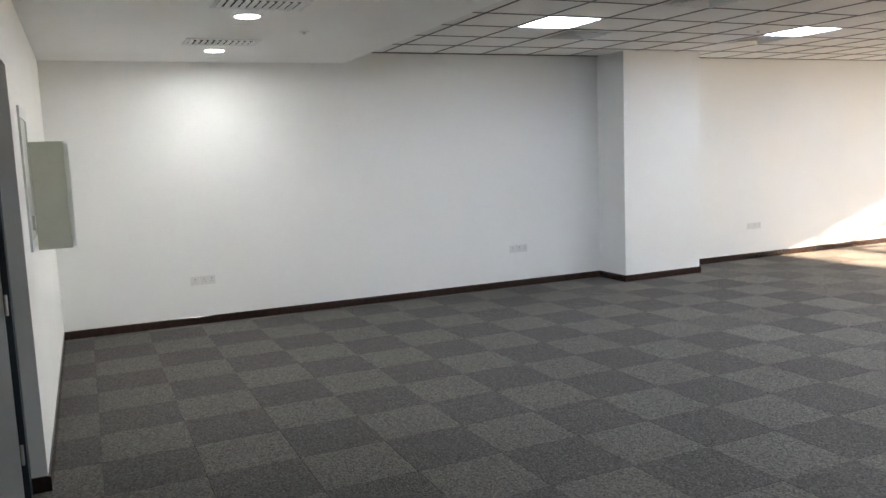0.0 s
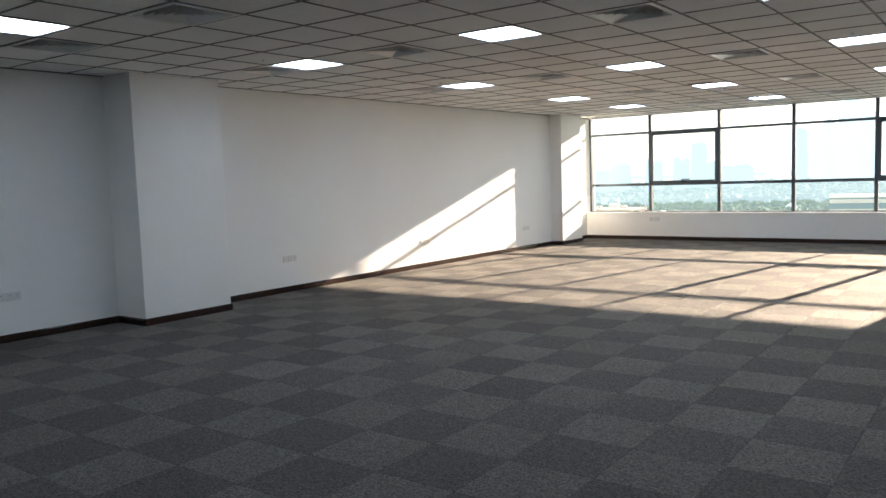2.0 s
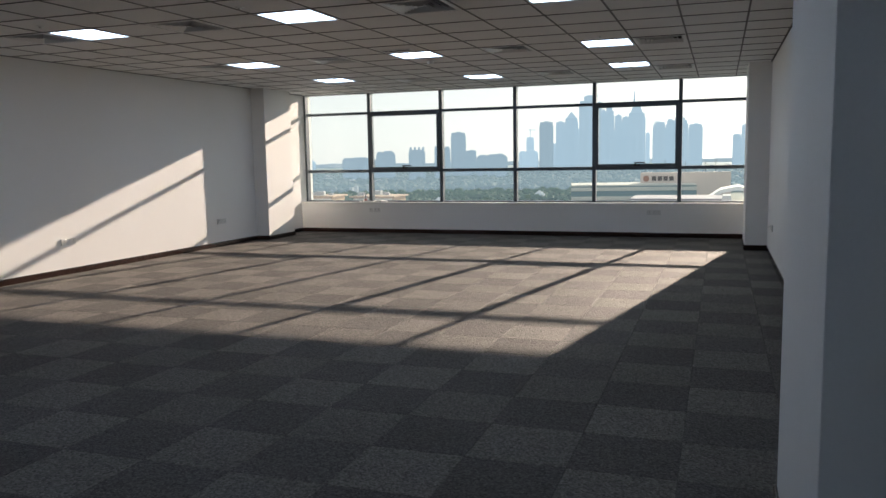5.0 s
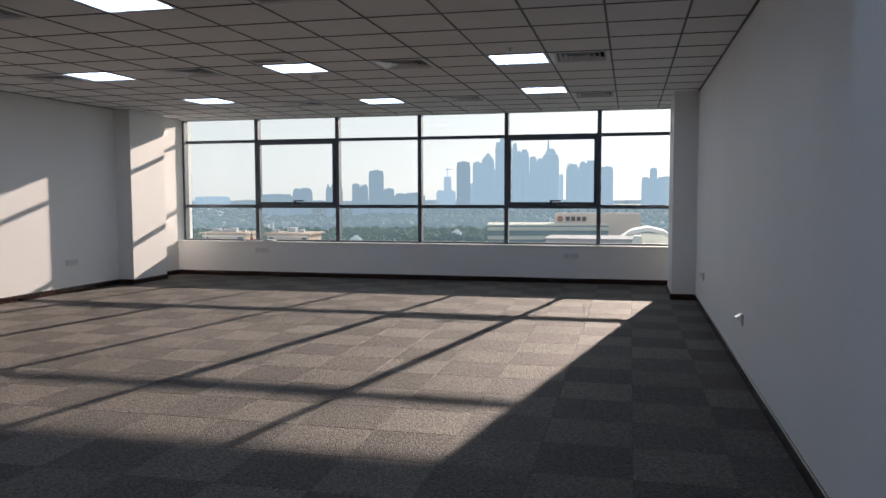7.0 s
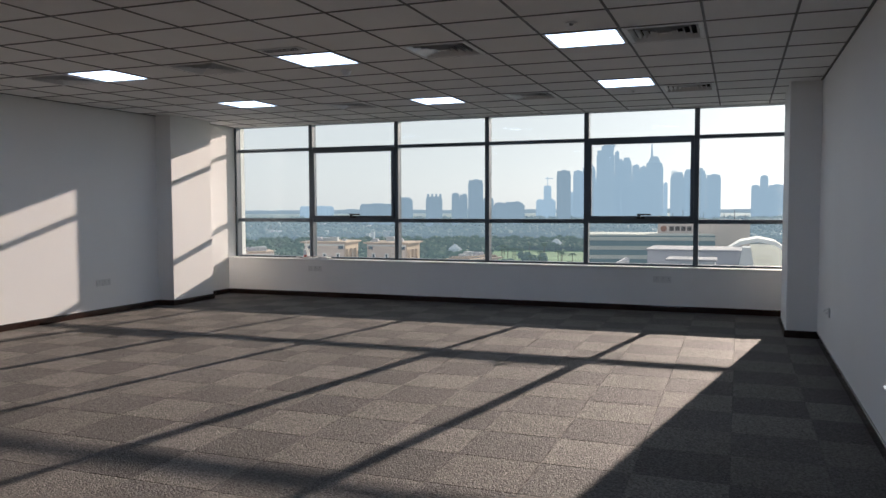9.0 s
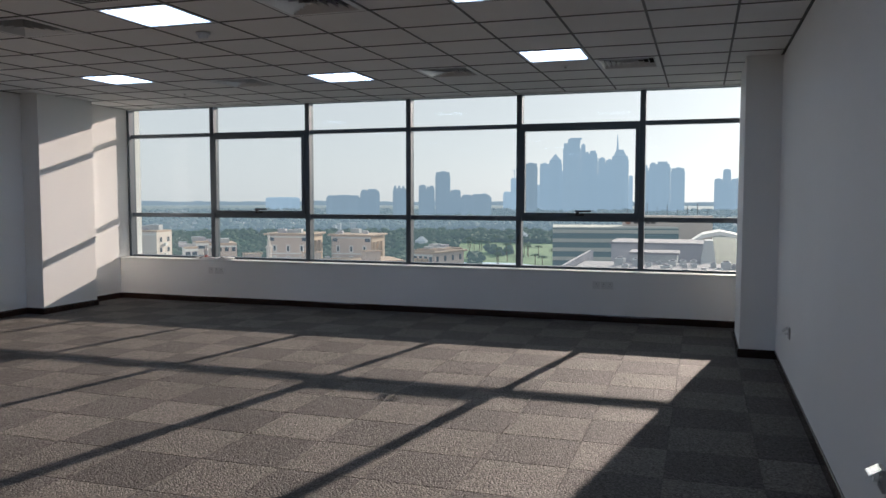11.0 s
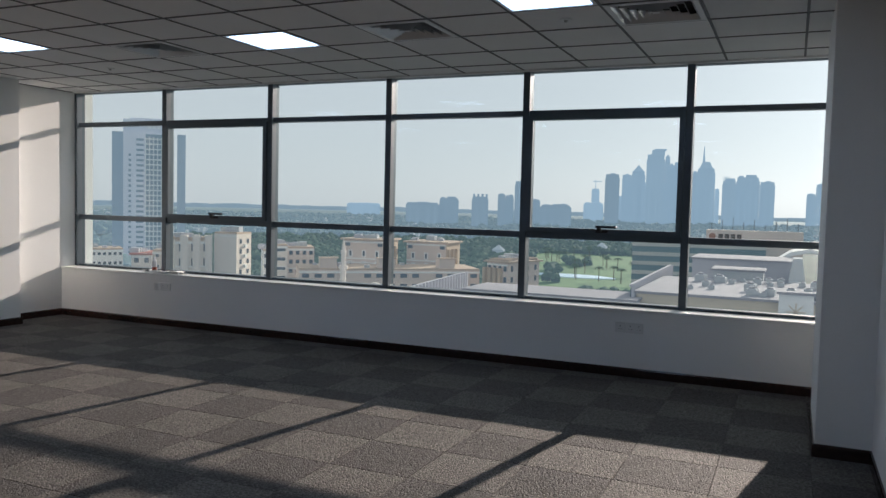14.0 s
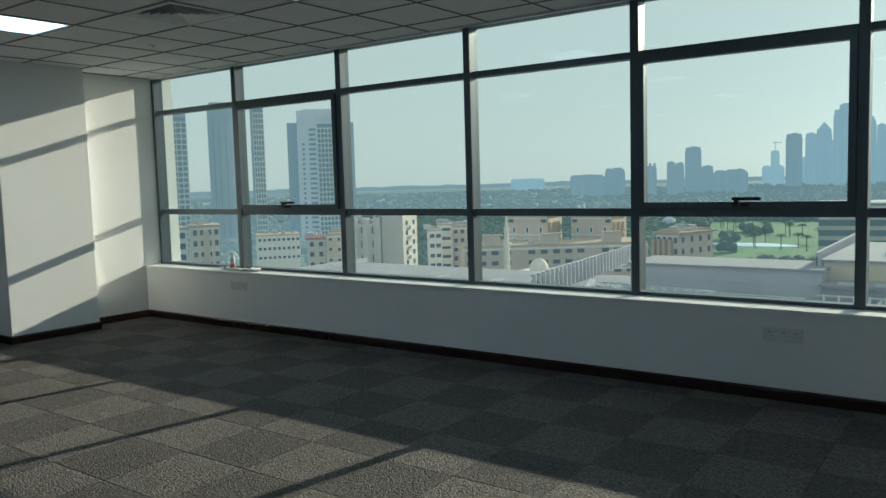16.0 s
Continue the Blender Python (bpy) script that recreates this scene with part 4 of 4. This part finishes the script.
for az, dist in [(19.9, 690), (12.5, 800)]:
    x, y = spot(az, dist)
    t = thing("pavilion", pose(x, y, GROUND), "white tented golf club pavilion", "pavilion")
    bm = bmesh.new()
    prism(bm, circle(0, 0, 6, 8), 7, 11, 0.1)
    part("roof", bm, M_HOUSE, t)
    part("hall", boxes((-4.5, 4.5, -4.5, 4.5, 0, 7)), M_HOUSE, t)

M_FROND = distant("palm_fronds", (0.05, 0.08, 0.03), 0.07)
bm = bmesh.new()
prism(bm, circle(0, 0, 0.28, 8), 0, 8.5, 0.7)
trunk_me = mesh_of("trunk", bm, M_TRUNK)
bm = bmesh.new()
for k in range(14):
    a = 2 * math.pi * k / 14
    m = Matrix.Translation((0, 0, 8.4)) @ Matrix.Rotation(a, 4, "Z")
    pts = [(0.0, 0.2, 0.0), (1.4, 0.45, 0.9), (2.7, 0.3, 0.3 - 0.4 * (k % 2)), (3.5, 0.05, -1.0)]
    up = [[bm.verts.new(m @ Vector((x, s * w_, z - 0.12 * abs(s)))) for s in (-1, 0, 1)] for x, w_, z in pts]
    for p, q in zip(up, up[1:]):
        for i in range(2):
            bm.faces.new((p[i], q[i], q[i + 1], p[i + 1]))
crown_me = mesh_of("crown", bm, M_FROND)
rnd = random.Random(44)
for _ in range(34):
    az, dist = rnd.uniform(8.5, 18), rnd.uniform(480, 740)
    x, y = spot(az, dist)
    t = thing("palm_tree", pose(x, y, GROUND + 0.2, 0, 0, rnd.uniform(0, 360)), "tall date palm on the golf course lawn", "tree", "golf course palms")
    piece("trunk", trunk_me, t, (0, 0, 0))
    piece("crown", crown_me, t, (0, 0, 0))

# ---- mall roofs in front ----
RZ = -15.0
t = thing("mall_roof", Matrix(), "broad pale flat mall roof with vents and pipes", "building")
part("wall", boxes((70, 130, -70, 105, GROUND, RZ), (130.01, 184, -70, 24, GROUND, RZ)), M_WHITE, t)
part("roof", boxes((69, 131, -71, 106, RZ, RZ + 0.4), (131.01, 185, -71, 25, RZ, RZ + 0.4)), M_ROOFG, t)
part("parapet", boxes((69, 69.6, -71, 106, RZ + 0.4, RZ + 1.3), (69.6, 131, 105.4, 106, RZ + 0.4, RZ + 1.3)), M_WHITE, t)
R0 = RZ + 0.4


def plant_room(label, x0, x1, y0, y1, h, mat):
    t = thing("plant_room", pose(x0, y0, R0), label, "rooftop block", "mall rooftop blocks")
    part("wall", boxes((0, x1 - x0, 0, y1 - y0, 0, h)), mat, t)
    part("roof", boxes((-0.3, x1 - x0 + 0.3, -0.3, y1 - y0 + 0.3, h, h + 0.35)), M_ROOFG, t)
    return t


plant_room("long low white plant room on the mall roof", 118, 128, 19, 44, 3.4, M_WHITE)
plant_room("beige parapet block on the mall roof", 122, 150, -14, 19.5, 4.3, M_SAND)
plant_room("low grey service deck on the mall roof", 117, 121.4, -14, 18.8, 1.7, M_ROOFG)
plant_room("white plant hall with a stepped roof", 166, 180, -1, 17, 6.9, M_WHITE)
plant_room("small grey plant cabin", 151, 158, 4, 12, 6.0, M_DUCT)
plant_room("white sign block at the roof corner", 120, 121.5, -3.0, 1.1, 5.6, M_SURR)


louvre = mesh_of("louvre", boxes((-0.12, 0, 0, 2.2, 0, 0.9)), M_DUCT)
for ob in [ob for ob in scene.objects if ob.name.startswith("plant_room")]:
    if any(c.data.materials[0] in (M_SAND, M_SURR) for c in ob.children):
        continue
    span = max(v.co.y for c in ob.children for v in c.data.vertices)
    for k in range(int(span / 4)):
        piece("louvre", louvre, ob, (0, 0.8 + k * 4.0, 1.6))


t = thing("roof_emblem", pose(119.98, -0.95, R0 + 3.4), "brown star-shaped emblem on the white roof sign", "sign")
for k in range(4):
    bm = bmesh.new()
    box(bm, -0.06, 0, -0.09, 0.09, -1.15, 1.15, Matrix.Rotation(k * math.pi / 4, 4, "X"))
    part("ray", bm, M_SAND, t)


def rooftop_unit(x, y, s, rz):
    t = thing("rooftop_unit", pose(x, y, R0 if x < 121 or y > 18 else R0 + 4.65, 0, 0, rz), "grey metal air handling unit with a fan cowl", "air conditioner", "rooftop air units")
    part("body", boxes((-s, s, -s * 0.7, s * 0.7, 0, s * 1.0)), M_DUCT, t)
    bm = bmesh.new()
    prism(bm, circle(0, 0, s * 0.5, 14), s * 1.0, s * 1.25, 0.9)
    part("fan_cowl", bm, M_ROOFG, t)


rnd = random.Random(21)
for _ in range(60):
    rooftop_unit(rnd.uniform(84, 116), rnd.uniform(-12, 70), rnd.uniform(0.25, 0.7), rnd.uniform(-8, 8))
for _ in range(30):
    rooftop_unit(rnd.uniform(125, 148), rnd.uniform(-10, 14), rnd.uniform(0.5, 1.1), rnd.uniform(-8, 8))


def pipe_run(x0, y0, x1, y1, z, r):
    ln = math.hypot(x1 - x0, y1 - y0)
    t = thing("roof_pipe", pose(x0, y0, z, 0, 0, math.degrees(math.atan2(y1 - y0, x1 - x0))), "galvanised pipe on short stands across the roof", "pipe", "roof pipes")
    bm = bmesh.new()
    prism(bm, circle(0, 0, r, 10), 0, ln)
    bmesh.ops.transform(bm, matrix=pose(0, 0, 0.55, 0, 90, 0), verts=bm.verts[:])
    part("pipe", bm, M_DUCT, t)
    for k in range(int(ln / 4) + 1):
        part("stand", boxes((k * 4 + 0.1, k * 4 + 0.3, -0.15, 0.15, 0, 0.55)), M_ROOFG, t)


for q in [(92, 20, 112, 58), (96, 18, 116, 50), (100, -10, 100, 52), (108, 0, 108, 40), (88, 30, 110, 30), (114, 20, 114, 46)]:
    pipe_run(*q, R0, 0.18)


def frame_rack(x, y, ln, rz):
    t = thing("pipe_rack", pose(x, y, R0, 0, 0, rz), "white steel pipe rack standing on the mall roof", "pipe rack", "roof pipe racks")
    for k in range(int(ln / 1.6) + 1):
        part("post", boxes((k * 1.6, k * 1.6 + 0.12, -0.5, -0.38, 0, 1.5)), M_SURR, t)
        part("post", boxes((k * 1.6, k * 1.6 + 0.12, 0.38, 0.5, 0, 1.5)), M_SURR, t)
        part("crossbar", boxes((k * 1.6, k * 1.6 + 0.12, -0.379, 0.379, 1.2, 1.32)), M_SURR, t)
    for yy in (-0.25, 0.05, 0.28):
        part("pipe", boxes((-0.5, ln + 0.5, yy, yy + 0.14, 1.325, 1.47)), M_DUCT, t)


for q in [(98, 33, 14, 40), (104, 24, 12, 90), (110, 30, 16, 80), (112, 8, 10, 90), (103, 44, 12, 20)]:
    frame_rack(*q)


def louvre_fence(x0, y0, x1, y1, z, h):
    ln = math.hypot(x1 - x0, y1 - y0)
    n = max(int(ln / 1.6), 1)
    t = thing("louvre_screen", pose(x0, y0, z, 0, 0, math.degrees(math.atan2(y1 - y0, x1 - x0))), "white slatted plant screen on the roof", "fence", "roof screens")
    me = mesh_of("fin", boxes((-0.12, 0.12, -0.5, 0.0, 0, h)), M_WHITE)
    for k in range(n + 1):
        piece("fin", me, t, (k * ln / n, 0, 0))
    part("top_rail", boxes((0, ln, 0.01, 0.3, h - 0.4, h)), M_WHITE, t)
    # tall dark sheet behind the fins, coloured so the gaps read as shaded
    part("base_rail", boxes((0, ln, 0.01, 0.2, 0.1, h * 0.75)), M_PANE, t)


louvre_fence(104, 52, 150, 57, R0, 3.2)
louvre_fence(122, 20.2, 166, 21.0, R0 + 3.3, 2.2)
louvre_fence(122.5, -13, 122.5, -2.4, R0 + 4.65, 1.0)

# ridge lines, kerbs and hatches of the near roof
rr = thing("roof_ridges", pose(0, 0, R0), "pale raised ridges and seams crossing the flat roof", "roof detail")
for k in range(9):
    part("ridge", boxes((82 + k * 4.0, 82.5 + k * 4.0, -40, 95, 0, 0.35)), M_WHITE, rr)
for k in range(12):
    part("kerb", boxes((72, 117, -30 + k * 10.5, -29.6 + k * 10.5, 0, 0.55)), M_DUCT, rr)
t = thing("roof_stair", pose(150, -2.5, R0), "grey sloping stair enclosure beside the plant hall", "rooftop block")
bm = bmesh.new()
prism(bm, [(0, 0), (16, 0), (16, 2.6), (0, 2.6)], 0, 4.4)
prism(bm, [(6, 0), (16, 0), (16, 2.6), (6, 2.6)], 4.4, 8.2, 0.55)
part("body", bm, M_DUCT, t)
t = thing("mall_dome", pose(*spot(-1.2, 170), R0), "white arched glazed roof vault on the mall", "roof vault")
bm = bmesh.new()
for k in range(8):
    a0, a1 = math.pi * k / 8, math.pi * (k + 1) / 8
    q = [(-9 * math.cos(a0), 9 * math.sin(a0)), (-9 * math.cos(a1), 9 * math.sin(a1)), (-8.2 * math.cos(a1), 8.2 * math.sin(a1)), (-8.2 * math.cos(a0), 8.2 * math.sin(a0))]
    lo, hi = [bm.verts.new((0, y, z)) for y, z in q], [bm.verts.new((12, y, z)) for y, z in q]
    for i in range(4):
        bm.faces.new((lo[i], lo[(i + 1) % 4], hi[(i + 1) % 4], hi[i]))
    bm.faces.new(lo)
    bm.faces.new(hi)
part("vault", bm, M_SURR, t)

# low glass office with a long beige sign wall
t, w, h = building("office_building", "green glass office block with pale floor bands", 10.37, 1.5, 330, -2.25, 4, 30, mat=M_GREENGL, roof=M_BAND)
for i in range(6):
    part("floor_band", boxes((-0.5, -0.02, -w / 2, w / 2, h - 2.0 - i * 3.8, h - 0.5 - i * 3.8)), M_BAND, t)
for k in range(12):
    yy = -w / 2 + w * (k + 0.5) / 12
    part("fin", boxes((-0.3, -0.02, yy - 0.12, yy + 0.12, 0, h - 25)), M_BAND, t)
x, y = spot(2.35, 345)
t = thing("sign_wall", pose(x, y, level(-2.15, 345), 0, 0, 4), "long beige rooftop wall with a dark lettered sign", "sign")
w = 345 * radians(6.15)
part("wall", boxes((0, 4, -w / 2, w / 2, -6, 345 * math.tan(radians(0.85)))), M_BEIGE, t)
for k in range(4):
    part("sign_bar", boxes((-0.3, 0, w / 2 - 6.6 - k * 2.4, w / 2 - 4.8 - k * 2.4, 1.6, 3.5)), M_SIGN, t, "dark sign letter shape")
bm = bmesh.new()
prism(bm, circle(0, 0, 1.3, 16), 0, 0.3)
bmesh.ops.transform(bm, matrix=pose(-0.3, w / 2 - 2.4, 2.5, 0, 90, 0), verts=bm.verts[:])
part("sign_mark", bm, M_RED, t, "round reddish sign mark")
for k in range(9):
    yy = w / 2 - 2 - k * (w - 4) / 8
    part("mast", boxes((1, 1.25, yy - 0.12, yy + 0.12, 5.5, 8.0 + (k * 37 % 5) * 0.6)), M_SIGN, t, "thin rooftop mast")

# ---- carpet tiles, chequered in two tones that imitate light on turned pile ----
CT, CX, CY = 0.50, 11.43, 2.25


def carpet_tile(w, d, mat):
    bm = bmesh.new()
    z0, z1, e = -0.009, 0.0, 0.002
    a = [bm.verts.new(p) for p in ((0.0008, 0.0008, z0), (w - 0.0008, 0.0008, z0), (w - 0.0008, d - 0.0008, z0), (0.0008, d - 0.0008, z0))]
    b = [bm.verts.new((v.co.x, v.co.y, z1 - 0.002)) for v in a]
    c = [bm.verts.new((e if v.co.x < w / 2 else w - e, e if v.co.y < d / 2 else d - e, z1)) for v in a]
    for p, q in ((a, b), (b, c)):
        for i in range(4):
            bm.faces.new((p[i], p[(i + 1) % 4], q[(i + 1) % 4], q[i]))
    bm.faces.new(c)
    bm.faces.new(a[::-1])
    return mesh_of("carpet_tile", bm, mat)


TILES = {}
rest_v, rest_f, rest_m = [], [], []
made = 0
cells = []
for i in range(-30, 14):
    for j in range(-7, 14):
        x0, x1 = max(CX + i * CT, -3.2 if CY + j * CT < 2.0 else -0.5), min(CX + (i + 1) * CT, XE)
        y0, y1 = max(CY + j * CT, YS), min(CY + (j + 1) * CT, YN)
        if x1 - x0 > 0.01 and y1 - y0 > 0.01:
            cells.append((i, j, x0, x1, y0, y1))
for i, j, x0, x1, y0, y1 in cells:
    dark = (i + j) % 2
    if 4.9 < x0 < 13.3 and made < 300:
        key = (dark, round(x1 - x0, 3), round(y1 - y0, 3))
        if key not in TILES:
            TILES[key] = carpet_tile(x1 - x0, y1 - y0, M_CARPET_B if dark else M_CARPET_A)
        piece("carpet_tile", TILES[key], floor, (x0, y0, 0))
        made += 1
    else:
        o, g = len(rest_v), 0.0015
        rest_v += [(x0 + g, y0 + g, 0), (x1 - g, y0 + g, 0), (x1 - g, y1 - g, 0), (x0 + g, y1 - g, 0),
                   (x0, y0, -0.009), (x1, y0, -0.009), (x1, y1, -0.009), (x0, y1, -0.009)]
        rest_f += [(o, o + 1, o + 2, o + 3)] + [(o + 4 + k, o + 4 + (k + 1) % 4, o + (k + 1) % 4, o + k) for k in range(4)]
        rest_m += [dark] * 5
me = bpy.data.meshes.new("carpet_rest")
me.from_pydata(rest_v, [], rest_f)
me.materials.append(M_CARPET_A)
me.materials.append(M_CARPET_B)
me.polygons.foreach_set("material_index", rest_m)
rest = new("carpet_rest", me)
rest.parent = floor
tagged(rest, "grey carpet tiles towards the entrance", kind="stuff")
